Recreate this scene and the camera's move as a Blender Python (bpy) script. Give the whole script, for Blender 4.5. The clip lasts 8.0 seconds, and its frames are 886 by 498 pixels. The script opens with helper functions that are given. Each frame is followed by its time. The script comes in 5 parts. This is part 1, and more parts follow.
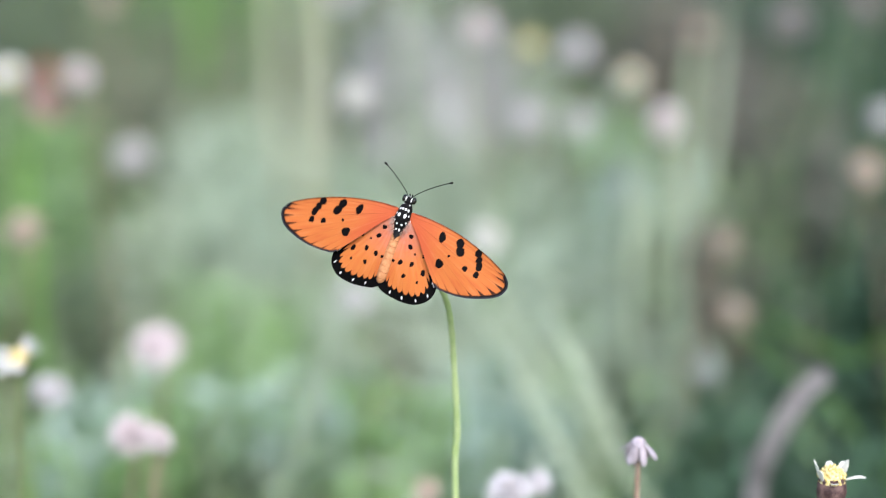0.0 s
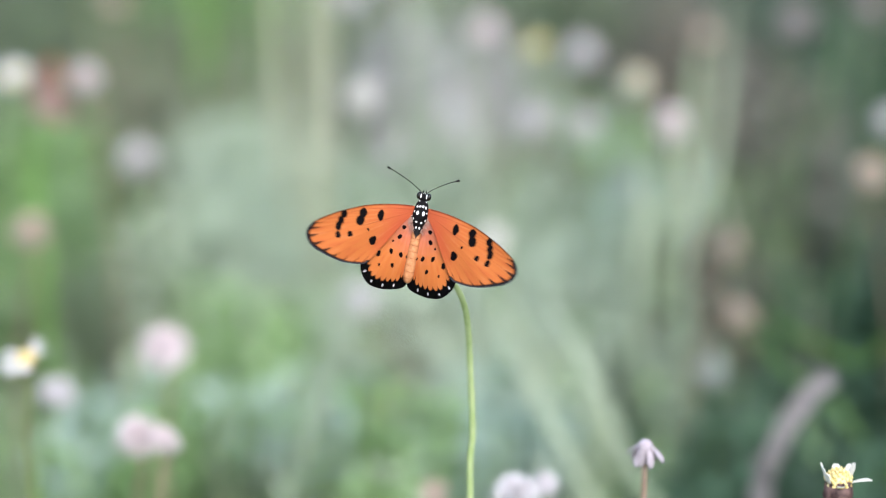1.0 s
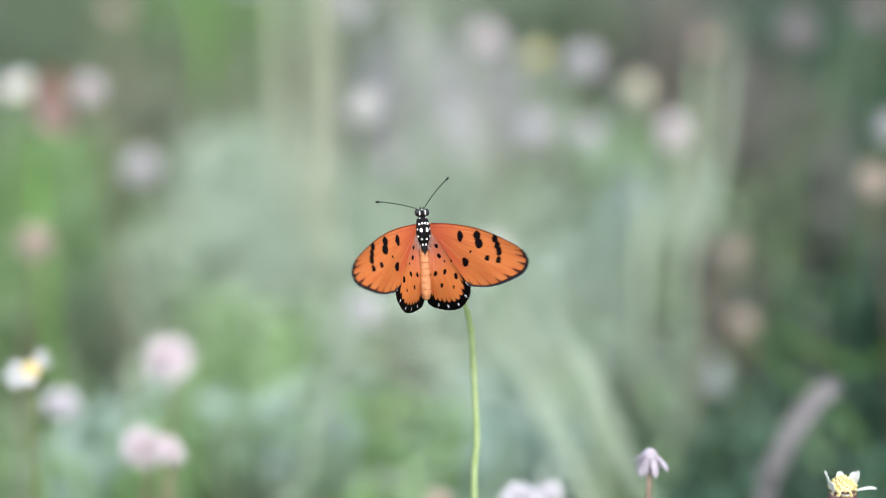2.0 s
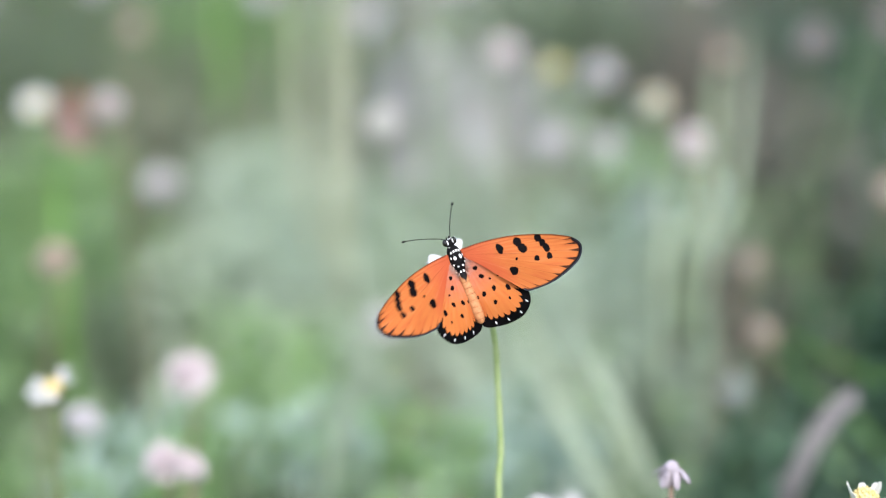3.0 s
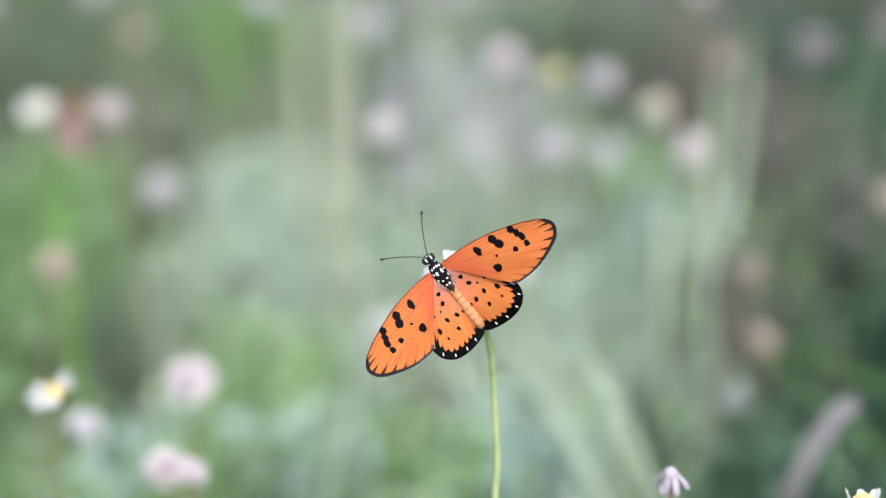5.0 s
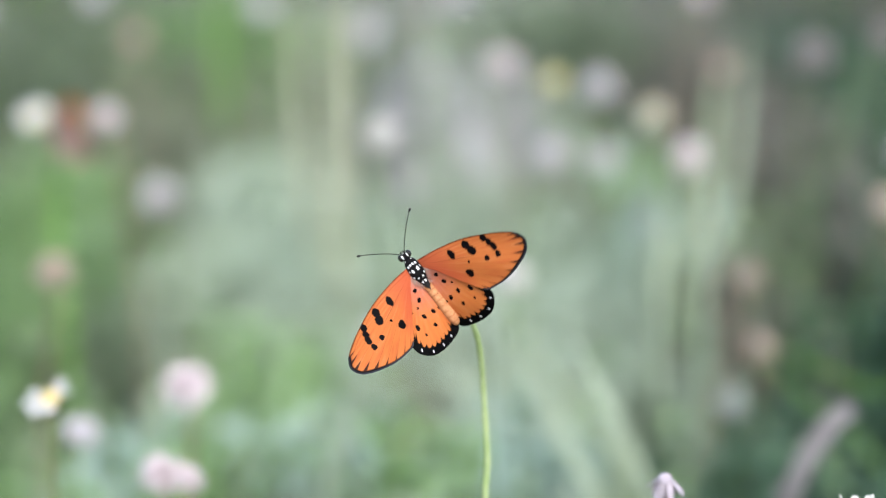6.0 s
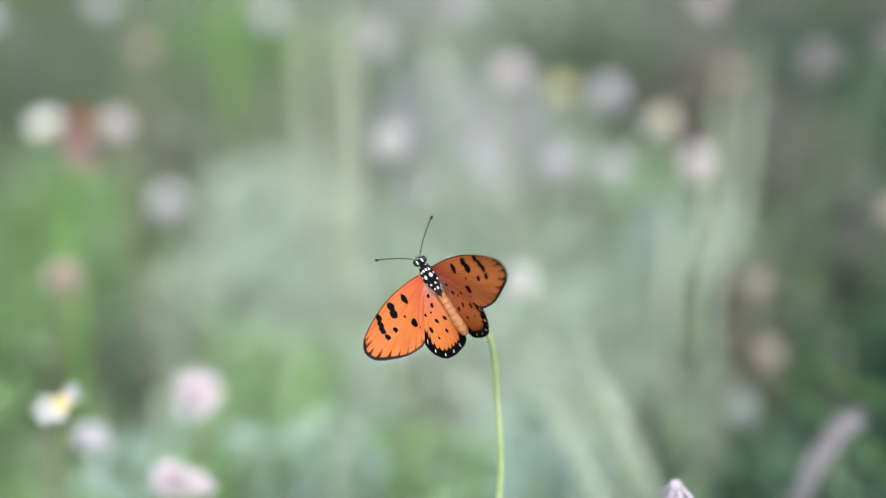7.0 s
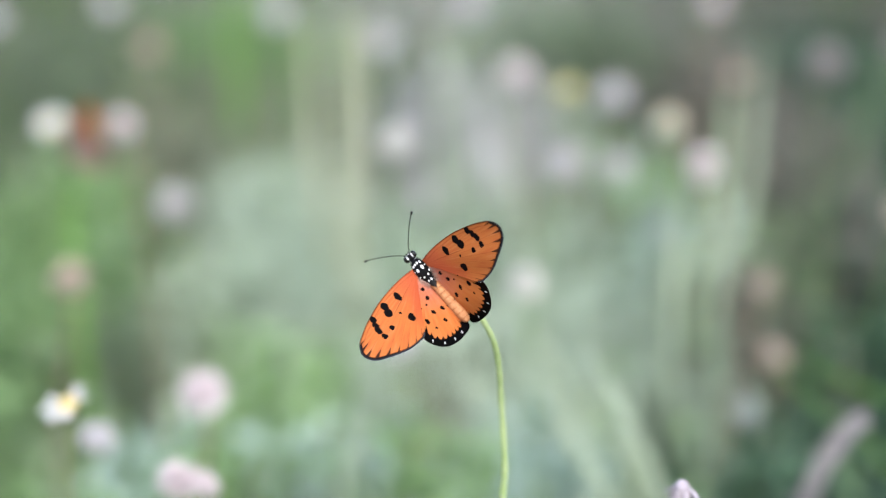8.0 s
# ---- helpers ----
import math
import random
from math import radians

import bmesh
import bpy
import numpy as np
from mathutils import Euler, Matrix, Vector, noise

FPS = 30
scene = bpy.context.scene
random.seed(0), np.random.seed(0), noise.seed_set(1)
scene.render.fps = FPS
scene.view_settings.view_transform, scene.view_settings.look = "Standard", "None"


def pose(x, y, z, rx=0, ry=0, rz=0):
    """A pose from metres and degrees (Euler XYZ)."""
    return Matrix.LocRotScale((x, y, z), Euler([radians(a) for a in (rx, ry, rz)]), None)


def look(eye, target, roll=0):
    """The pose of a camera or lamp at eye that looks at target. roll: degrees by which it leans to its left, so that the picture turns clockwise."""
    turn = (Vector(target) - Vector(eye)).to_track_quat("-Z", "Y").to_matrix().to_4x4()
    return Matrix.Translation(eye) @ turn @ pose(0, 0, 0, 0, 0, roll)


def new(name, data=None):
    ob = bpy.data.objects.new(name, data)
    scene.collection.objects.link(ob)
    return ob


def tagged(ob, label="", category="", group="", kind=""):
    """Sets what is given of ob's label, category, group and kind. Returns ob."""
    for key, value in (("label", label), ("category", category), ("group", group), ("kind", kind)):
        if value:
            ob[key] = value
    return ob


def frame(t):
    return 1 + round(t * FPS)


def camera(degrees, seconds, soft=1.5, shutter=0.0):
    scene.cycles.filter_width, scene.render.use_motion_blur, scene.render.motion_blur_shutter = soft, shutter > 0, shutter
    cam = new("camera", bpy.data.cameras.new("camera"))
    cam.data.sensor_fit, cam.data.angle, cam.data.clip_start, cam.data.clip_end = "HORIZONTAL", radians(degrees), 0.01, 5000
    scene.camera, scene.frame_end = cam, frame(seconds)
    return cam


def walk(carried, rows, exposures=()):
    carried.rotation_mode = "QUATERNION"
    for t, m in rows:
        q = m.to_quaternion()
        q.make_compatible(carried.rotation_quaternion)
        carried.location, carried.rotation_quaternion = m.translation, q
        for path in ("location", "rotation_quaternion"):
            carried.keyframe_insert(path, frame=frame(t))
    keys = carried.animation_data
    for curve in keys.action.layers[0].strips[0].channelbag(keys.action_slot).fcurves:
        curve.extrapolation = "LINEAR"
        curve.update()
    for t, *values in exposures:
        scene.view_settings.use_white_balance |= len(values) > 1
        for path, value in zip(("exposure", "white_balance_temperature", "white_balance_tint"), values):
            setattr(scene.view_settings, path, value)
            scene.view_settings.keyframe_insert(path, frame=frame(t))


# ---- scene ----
LENS = 22.0
cam = camera(LENS, 8.0, soft=1.1, shutter=0.4)
cam.data.dof.use_dof = True
cam.data.dof.focus_distance = 0.523
cam.data.dof.aperture_fstop = 5.3
walk(cam, [
    (0.0, pose(0.00000, -0.00000, 0.50000, 72.000, 0.000, 0.000)),
    (0.5, pose(-0.00131, -0.00107, 0.50061, 71.957, -0.021, 0.083)),
    (1.0, pose(-0.00122, -0.00153, 0.50105, 72.012, -0.070, 0.101)),
    (1.5, pose(-0.00136, -0.00193, 0.50139, 72.096, -0.040, 0.018)),
    (3.0, pose(-0.00247, -0.00382, 0.50286, 72.529, 0.757, 0.339)),
    (3.5, pose(-0.00208, -0.00324, 0.50201, 72.617, 0.689, 0.360)),
    (4.0, pose(-0.00197, -0.00373, 0.50249, 72.579, 0.727, 0.360)),
    (4.5, pose(-0.00273, -0.00453, 0.50334, 72.600, 0.696, 0.380)),
    (6.0, pose(-0.00058, -0.00603, 0.50387, 72.823, 0.700, 0.421)),
    (6.5, pose(-0.00143, -0.00656, 0.50392, 72.924, 0.707, 0.467)),
    (7.0, pose(-0.00183, -0.00732, 0.50416, 73.015, 0.731, 0.560)),
    (7.5, pose(-0.00204, -0.00804, 0.50452, 73.048, 0.694, 0.640)),
    (8.0, pose(-0.00209, -0.00778, 0.50377, 73.064, 0.676, 0.727)),
], exposures=[(0.0, 1.12), (8.0, 1.12)])

# ---- light: bright overcast sky with a soft veiled sun ----
world = bpy.data.worlds.new("overcast_sky")
scene.world = world
world.use_nodes = True
wn, wl = world.node_tree.nodes, world.node_tree.links
sky = wn.new("ShaderNodeTexSky")
sky.sky_type, sky.sun_disc = "NISHITA", False
sky.sun_elevation, sky.sun_rotation = radians(50), radians(164)
sky.dust_density, sky.air_density = 1.5, 1.0
wn["Background"].inputs["Strength"].default_value = 0.18
veil = wn.new("ShaderNodeHueSaturation")
veil.inputs["Saturation"].default_value = 0.85
wl.new(sky.outputs[0], veil.inputs["Color"])
wl.new(veil.outputs[0], wn["Background"].inputs["Color"])
sun = new("sun", bpy.data.lights.new("sun", "SUN"))
sun.data.energy, sun.data.angle, sun.data.color = 2.1, radians(38), (1.0, 0.975, 0.95)
sun.matrix_world = look((0.38, -1.3, 1.65), (0, 0, 0))


# ---- materials ----
class Net:
    """A small builder for one node material."""

    def __init__(self, name, rough=0.6, spec=0.3):
        self.mat = bpy.data.materials.new(name)
        self.mat.use_nodes = True
        self.tree = self.mat.node_tree
        self.bsdf = self.tree.nodes["Principled BSDF"]
        self.out = self.tree.nodes["Material Output"]
        self.bsdf.inputs["Roughness"].default_value = rough
        self.bsdf.inputs["Specular IOR Level"].default_value = spec

    def node(self, kind, **props):
        n = self.tree.nodes.new(kind)
        for k, v in props.items():
            setattr(n, k, v)
        return n

    def put(self, socket, value):
        if isinstance(value, bpy.types.NodeSocket):
            self.tree.links.new(value, socket)
        else:
            socket.default_value = value

    def math(self, op, a, b=0.0, c=0.0):
        n = self.node("ShaderNodeMath", operation=op)
        for s, v in zip(n.inputs, (a, b, c)):
            self.put(s, v)
        return n.outputs[0]

    def attr(self, name):
        return self.node("ShaderNodeAttribute", attribute_name=name)

    def coords(self):
        return self.node("ShaderNodeTexCoord").outputs["Object"]

    def noise(self, scale, vector=None, detail=4.0, rough=0.55):
        n = self.node("ShaderNodeTexNoise")
        n.inputs["Scale"].default_value, n.inputs["Detail"].default_value = scale, detail
        n.inputs["Roughness"].default_value = rough
        if vector is not None:
            self.put(n.inputs["Vector"], vector)
        return n.outputs["Fac"]

    def step(self, x, lo, hi):
        n = self.node("ShaderNodeMapRange", interpolation_type="SMOOTHSTEP")
        self.put(n.inputs["Value"], x)
        n.inputs["From Min"].default_value, n.inputs["From Max"].default_value = lo, hi
        return n.outputs["Result"]

    def mix(self, fac, a, b):
        n = self.node("ShaderNodeMix", data_type="RGBA")
        self.put(n.inputs["Factor"], fac)
        self.put(n.inputs[6], a if isinstance(a, bpy.types.NodeSocket) else (*a, 1))
        self.put(n.inputs[7], b if isinstance(b, bpy.types.NodeSocket) else (*b, 1))
        return n.outputs[2]

    def bump(self, height, strength=0.3, distance=0.0002):
        n = self.node("ShaderNodeBump")
        n.inputs["Strength"].default_value, n.inputs["Distance"].default_value = strength, distance
        self.put(n.inputs["Height"], height)
        self.put(self.bsdf.inputs["Normal"], n.outputs[0])

    def color(self, value):
        self.put(self.bsdf.inputs["Base Color"], value)
        return self.mat

    def through_light(self, value, amount):
        """Thin leaf or petal: part of the light passes through it."""
        t = self.node("ShaderNodeBsdfTranslucent")
        self.put(t.inputs["Color"], value)
        m = self.node("ShaderNodeMixShader")
        m.inputs[0].default_value = amount
        self.tree.links.new(self.bsdf.outputs[0], m.inputs[1])
        self.tree.links.new(t.outputs[0], m.inputs[2])
        self.tree.links.new(m.outputs[0], self.out.inputs["Surface"])
        return self.color(value)


def speckled(name, low, high, scale, rough=0.6, spec=0.25, thin=0.0, bump=0.2):
    """Two tones mixed at two scales, with a fine relief."""
    n = Net(name, rough, spec)
    p = n.coords()
    big, fine = n.noise(scale, p, 3), n.noise(scale * 7, p, 4)
    f = n.step(n.math("ADD", n.math("MULTIPLY", big, 0.65), n.math("MULTIPLY", fine, 0.35)), 0.36, 0.66)
    col = n.mix(f, low, high)
    n.bump(fine, bump, 0.0003)
    return n.through_light(col, thin) if thin else n.color(col)


def foliage(name, dark, mid, pale, patch=3.5, thin=0.35, rough=0.5):
    """Leaves that vary from blade to blade and from patch to patch of the meadow."""
    n = Net(name, rough, 0.3)
    p = n.coords()
    island = n.node("ShaderNodeNewGeometry").outputs["Random Per Island"]
    area = n.step(n.noise(patch, p, 2), 0.35, 0.65)
    col = n.mix(area, mid, pale)
    col = n.mix(n.step(island, 0.55, 1.0), col, dark)
    col = n.mix(n.math("MULTIPLY", n.step(n.noise(160, p, 3), 0.5, 0.8), 0.35), col, tuple(0.6 * c for c in dark))
    return n.through_light(col, thin)


def wing_material(name, spots, hind, under=False):
    """Orange wing with black spots, a dark margin and veins, laid out in the wing's own millimetres."""
    n = Net(name, 0.55, 0.15)
    flat = n.attr("flat").outputs["Vector"]
    edge, vein = n.attr("edge").outputs["Fac"], n.attr("vein").outputs["Fac"]
    costa = n.attr("costa").outputs["Fac"]
    wob = n.node("ShaderNodeTexNoise")
    wob.inputs["Scale"].default_value, wob.inputs["Detail"].default_value = 0.8, 2
    n.put(wob.inputs["Vector"], flat)
    shift = n.node("ShaderNodeVectorMath", operation="MULTIPLY_ADD")
    n.put(shift.inputs[0], wob.outputs["Color"])
    shift.inputs[1].default_value, shift.inputs[2].default_value = (0.9, 0.9, 0), (-0.45, -0.45, 0)
    moved = n.node("ShaderNodeVectorMath", operation="ADD")
    n.put(moved.inputs[0], flat)
    n.put(moved.inputs[1], shift.outputs[0])
    near = None
    for x, y, a, b, turn in spots:
        m = n.node("ShaderNodeMapping", vector_type="TEXTURE")
        n.put(m.inputs["Vector"], moved.outputs[0])
        m.inputs["Location"].default_value = (x, y, 0)
        m.inputs["Rotation"].default_value = (0, 0, radians(turn))
        m.inputs["Scale"].default_value = (a, b, 1)
        length = n.node("ShaderNodeVectorMath", operation="LENGTH")
        n.put(length.inputs[0], m.outputs[0])
        near = length.outputs["Value"] if near is None else n.math("MINIMUM", near, length.outputs["Value"])
    spot = n.step(near, 1.04, 0.8) if hind else n.step(near, 1.12, 0.88)
    span = n.node("ShaderNodeVectorMath", operation="LENGTH")
    n.put(span.inputs[0], flat)
    far = span.outputs["Value"]
    grain = n.noise(0.9, flat, 4)
    fine = n.noise(7.0, flat, 3)
    # pigment: pinkish red towards the body, clear orange outwards
    root = (0.49, 0.160, 0.098) if hind else (0.45, 0.096, 0.040)
    outer = (0.48, 0.148, 0.038) if hind else (0.45, 0.134, 0.036)
    if under:
        root, outer = (0.44, 0.31, 0.29), (0.40, 0.265, 0.245)
    reach = n.math("ADD", far, n.math("MULTIPLY", n.math("SUBTRACT", grain, 0.5), 6.0))
    col = n.mix(n.step(reach, 3.0, 13.0 if hind else 15.0), root, outer)
    # light and dark flanks of soft folds, painted as colour, fanning out from the hinge
    fan = n.node("ShaderNodeCombineXYZ")
    n.put(fan.inputs[0], n.math("MULTIPLY", vein, 11.0))
    n.put(fan.inputs[1], n.math("MULTIPLY", far, 0.12))
    fold_shade = n.noise(1.0, fan.outputs[0], 3)
    col = n.mix(n.math("MULTIPLY", n.step(fold_shade, 0.48, 0.72), 0.0 if under else 0.42), col, (0.36, 0.066, 0.026))
    col = n.mix(n.math("MULTIPLY", n.step(fold_shade, 0.47, 0.28), 0.3), col, (0.58, 0.42, 0.39) if under else (0.58, 0.235, 0.11))
    if hind:
        col = n.mix(n.math("MULTIPLY", n.step(reach, 5.5, 1.0), 0.55), col, (0.62, 0.40, 0.35))
    elif not under:
        wedge = n.math("MULTIPLY", n.step(vein, 0.5, 0.85), n.math("MULTIPLY", n.step(far, 2.0, 6.0), n.step(far, 17.0, 9.0)))
        col = n.mix(n.math("MULTIPLY", wedge, 0.5), col, (0.40, 0.062, 0.030))
    col = n.mix(n.math("MULTIPLY", n.step(fine, 0.35, 0.75), 0.15), col, (0.34, 0.20, 0.17) if under else (0.35, 0.072, 0.026))
    # veins: fine darker lines, wide dark streaks at the rim
    count = 7.0 if hind else 9.0
    saw = n.math("ABSOLUTE", n.math("SUBTRACT", n.math("FRACT", n.math("MULTIPLY", vein, count)), 0.5))
    ridge = n.math("MULTIPLY", n.step(n.math("SUBTRACT", 0.5, saw), 0.05, 0.0), n.step(far, 7.0, 17.0))
    col = n.mix(n.math("MULTIPLY", ridge, 0.16 if hind else 0.42), col, (0.19, 0.034, 0.012))
    rag = n.math("MULTIPLY", n.math("SUBTRACT", fine, 0.5), 0.5)
    if hind:
        comb = n.math("ABSOLUTE", n.math("SUBTRACT", n.math("FRACT", n.math("MULTIPLY", vein, 2.0 * count)), 0.5))
        spike = n.math("POWER", n.math("MULTIPLY", comb, 2.0), 2.2)
        teeth = n.math("ADD", 1.75, n.math("MULTIPLY", spike, n.math("ADD", 0.15, n.math("MULTIPLY", grain, 1.5))))
        band = n.step(n.math("SUBTRACT", n.math("ADD", edge, rag), n.math("ADD", teeth, 0.15)), 0.13, -0.13)
    else:
        # main vein of the cell and the line behind the front edge
        cell = n.math("MULTIPLY", n.step(n.math("ABSOLUTE", n.math("SUBTRACT", vein, 0.27)), 0.02, 0.006), n.step(far, 17.0, 12.0))
        col = n.mix(n.math("MULTIPLY", cell, 0.6), col, (0.17, 0.035, 0.016))
        sub = n.step(n.math("ABSOLUTE", n.math("SUBTRACT", costa, 1.0)), 0.16, 0.03)
        col = n.mix(n.math("MULTIPLY", sub, 0.4), col, (0.19, 0.042, 0.018))
        tip = n.step(far, 21.0, 27.5)
        depth = n.math("ADD", 1.8, n.math("MULTIPLY", tip, 1.6))
        taper = n.math("SUBTRACT", 1.0, n.math("DIVIDE", edge, depth))
        width = n.math("MULTIPLY", taper, n.math("ADD", 0.105, n.math("MULTIPLY", tip, 0.17)))
        streak = n.step(n.math("SUBTRACT", n.math("SUBTRACT", n.math("SUBTRACT", 0.5, saw), width), n.math("MULTIPLY", rag, 0.3)), 0.03, -0.04)
        streak = n.math("MULTIPLY", streak, n.step(taper, 0.0, 0.15))
        rim = n.step(n.math("SUBTRACT", n.math("ADD", edge, rag), n.math("ADD", 0.5, n.math("MULTIPLY", tip, 0.35))), 0.2, -0.2)
        front = n.step(n.math("ADD", costa, n.math("MULTIPLY", rag, 0.4)), 0.55, 0.2)
        band = n.math("MAXIMUM", n.math("MAXIMUM", n.math("MULTIPLY", streak, 0.9), rim), n.math("MULTIPLY", front, 0.7))
    ink = (0.0012, 0.001, 0.0012) if hind else (0.005, 0.0045, 0.006)
    col = n.mix(band, col, ink)
    col = n.mix(spot, col, (0.003, 0.002, 0.0024))
    if hind:
        dot = n.math("ADD", n.math("POWER", n.math("DIVIDE", n.math("SUBTRACT", edge, 0.95), 0.38), 2.0),
                     n.math("POWER", n.math("DIVIDE", n.math("SUBTRACT", 0.5, saw), 0.058), 2.0))
        dot = n.math("ADD", dot, n.math("POWER", n.math("DIVIDE", n.math("SUBTRACT", 0.5, saw), 0.5), 2.0))
        col = n.mix(n.math("MULTIPLY", n.step(dot, 1.15, 0.7), n.math("MULTIPLY", n.step(vein, 0.02, 0.05), n.step(vein, 0.82, 0.78))), col, (0.72, 0.70, 0.72))
    else:
        fleck = n.math("MULTIPLY", n.step(fine, 0.3, 0.6), n.step(edge, 0.5, 0.15))
        col = n.mix(n.math("MULTIPLY", fleck, 0.8), col, (0.06, 0.062, 0.075))
    n.bump(n.math("ADD", n.math("MULTIPLY", ridge, 0.4), n.math("MULTIPLY", fine, 0.25)), 0.25, 0.00008)
    n.bsdf.inputs["Specular IOR Level"].default_value = 0.04
    return n.through_light(col, 0.2)


FORE_SPOTS = [(10.4, -0.8, 0.82, 1.35, 12), (14.8, -0.6, 0.95, 1.15, 0), (15.5, -2.3, 1.0, 1.25, 15), (19.6, -1.2, 0.85, 0.95, 0), (20.2, -2.5, 0.75, 0.9, 0),
              (20.8, -4.0, 0.78, 1.1, 10), (20.9, -6.0, 0.68, 0.82, 0), (18.0, -5.6, 0.7, 0.7, 0), (13.4, -4.3, 0.36, 0.36, 0), (12.0, -6.7, 0.92, 1.1, 20)]
HIND_SPOTS = [(3.4, -3.3, 0.55, 0.62, 0), (3.9, -5.5, 0.52, 0.7, 30), (5.6, -6.8, 0.3, 0.3, 0), (7.7, -6.6, 0.42, 0.42, 0), (5.7, -9.2, 0.55, 0.65, 0),
              (8.8, -10.2, 0.6, 0.78, 20), (3.0, -9.6, 0.58, 0.65, 0), (4.8, -12.4, 0.58, 0.65, 0), (8.3, -12.7, 0.34, 0.4, 0), (1.4, -9.9, 0.32, 0.45, 0)]
FORE = wing_material("forewing_scales", FORE_SPOTS, False)
HIND = wing_material("hindwing_scales", HIND_SPOTS, True)
FORE_UNDER = wing_material("forewing_underside", FORE_SPOTS, False, True)
HIND_UNDER = wing_material("hindwing_underside", HIND_SPOTS, True, True)
BLACK_FUR = speckled("black_body_hair", (0.001, 0.001, 0.0012), (0.006, 0.0055, 0.006), 900, 0.7, 0.1)
WHITE_FUR = speckled("white_scale_dots", (0.66, 0.65, 0.64), (0.80, 0.79, 0.78), 900, 0.8, 0.1)
DOWN = speckled("pale_pink_down", (0.36, 0.21, 0.16), (0.50, 0.34, 0.28), 900, 0.8, 0.1)
EYE = speckled("dark_compound_eye", (0.003, 0.0025, 0.002), (0.012, 0.010, 0.008), 2500, 0.2, 0.4)
HORN = speckled("black_antenna", (0.002, 0.002, 0.002), (0.010, 0.009, 0.008), 1200, 0.5, 0.2)


def abdomen_material():
    n = Net("ringed_orange_abdomen", 0.6, 0.2)
    p = n.coords()
    sep = n.node("ShaderNodeSeparateXYZ")
    n.put(sep.inputs[0], p)
    y = n.math("MULTIPLY", sep.outputs["Y"], 1000.0)
    x = n.math("ABSOLUTE", n.math("MULTIPLY", sep.outputs["X"], 1000.0))
    wobble = n.math("MULTIPLY", n.math("SUBTRACT", n.noise(900, p, 3), 0.5), 0.8)
    ring = n.math("ABSOLUTE", n.math("SUBTRACT", n.math("FRACT", n.math("DIVIDE", n.math("ADD", y, wobble), 1.55)), 0.5))
    col = n.mix(n.step(n.noise(1500, p, 4), 0.35, 0.7), (0.38, 0.160, 0.066), (0.46, 0.220, 0.098))
    col = n.mix(n.math("MULTIPLY", n.step(ring, 0.09, 0.0), n.step(n.noise(700, p, 2), 0.4, 0.62)), col, (0.12, 0.04, 0.02))
    col = n.mix(n.math("MULTIPLY", n.step(ring, 0.3, 0.0), 0.35), col, (0.36, 0.13, 0.05))
    lead = n.math("SUBTRACT", n.math("ADD", y, wobble), n.math("MULTIPLY", x, 1.6))
    col = n.mix(n.step(lead, -5.6, -5.0), col, (0.003, 0.0028, 0.003))
    n.bump(n.step(ring, 0.0, 0.12), 0.25, 0.00006)
    return n.color(col)


ABDOMEN = abdomen_material()
PETAL = speckled("cream_white_petal", (0.62, 0.62, 0.61), (0.76, 0.76, 0.76), 260, 0.6, 0.2, 0.3)
PETAL_PINK = speckled("faded_pinkish_petal", (0.72, 0.62, 0.63), (0.86, 0.79, 0.80), 160, 0.65, 0.2, 0.3)
PETAL_PEACH = speckled("withered_peach_petal", (0.52, 0.41, 0.33), (0.70, 0.60, 0.52), 160, 0.7, 0.2, 0.3)
PETAL_LILAC = speckled("pale_lilac_petal", (0.64, 0.61, 0.625), (0.80, 0.77, 0.79), 160, 0.65, 0.2, 0.3)
PETAL_IVORY = speckled("ivory_petal", (0.66, 0.65, 0.60), (0.80, 0.79, 0.74), 160, 0.65, 0.2, 0.3)
PETAL_CREAM = speckled("cream_yellow_petal", (0.70, 0.65, 0.49), (0.82, 0.78, 0.64), 160, 0.65, 0.2, 0.3)
PETAL_DUSKY = speckled("dusky_pink_petal", (0.36, 0.31, 0.31), (0.50, 0.44, 0.44), 160, 0.65, 0.2, 0.3)
PETAL_DULL = speckled("faded_cream_petal", (0.44, 0.44, 0.42), (0.58, 0.58, 0.56), 220, 0.65, 0.2, 0.25)
PETAL_FADED = speckled("dull_grey_petal", (0.40, 0.43, 0.41), (0.53, 0.56, 0.54), 220, 0.65, 0.2, 0.25)
PETAL_WITHERED = speckled("withered_lilac_petal", (0.40, 0.34, 0.38), (0.56, 0.50, 0.55), 420, 0.65, 0.2, 0.25)
PETAL_YELLOW = speckled("yellow_petal", (0.42, 0.40, 0.14), (0.56, 0.54, 0.28), 160, 0.6, 0.2, 0.3)
DISC = speckled("yellow_disc_florets", (0.58, 0.44, 0.14), (0.74, 0.64, 0.36), 900, 0.6, 0.2)
CALYX = speckled("purple_brown_bracts", (0.035, 0.018, 0.018), (0.14, 0.085, 0.075), 420, 0.65, 0.2)
CALYX_GREEN = speckled("grey_green_bracts", (0.10, 0.14, 0.05), (0.20, 0.22, 0.10), 500, 0.65, 0.2)
STEM = speckled("yellow_green_stem", (0.34, 0.44, 0.18), (0.46, 0.55, 0.27), 120, 0.5, 0.3, 0.15)
STEM_DULL = speckled("dull_green_stem", (0.10, 0.17, 0.05), (0.22, 0.27, 0.10), 120, 0.55, 0.3, 0.1)
STEM_BROWN = speckled("brown_dry_stem", (0.16, 0.11, 0.08), (0.30, 0.22, 0.16), 120, 0.65, 0.2)
STRAW = speckled("grey_lilac_dead_blade", (0.14, 0.13, 0.13), (0.245, 0.232, 0.235), 60, 0.7, 0.2, 0.1)
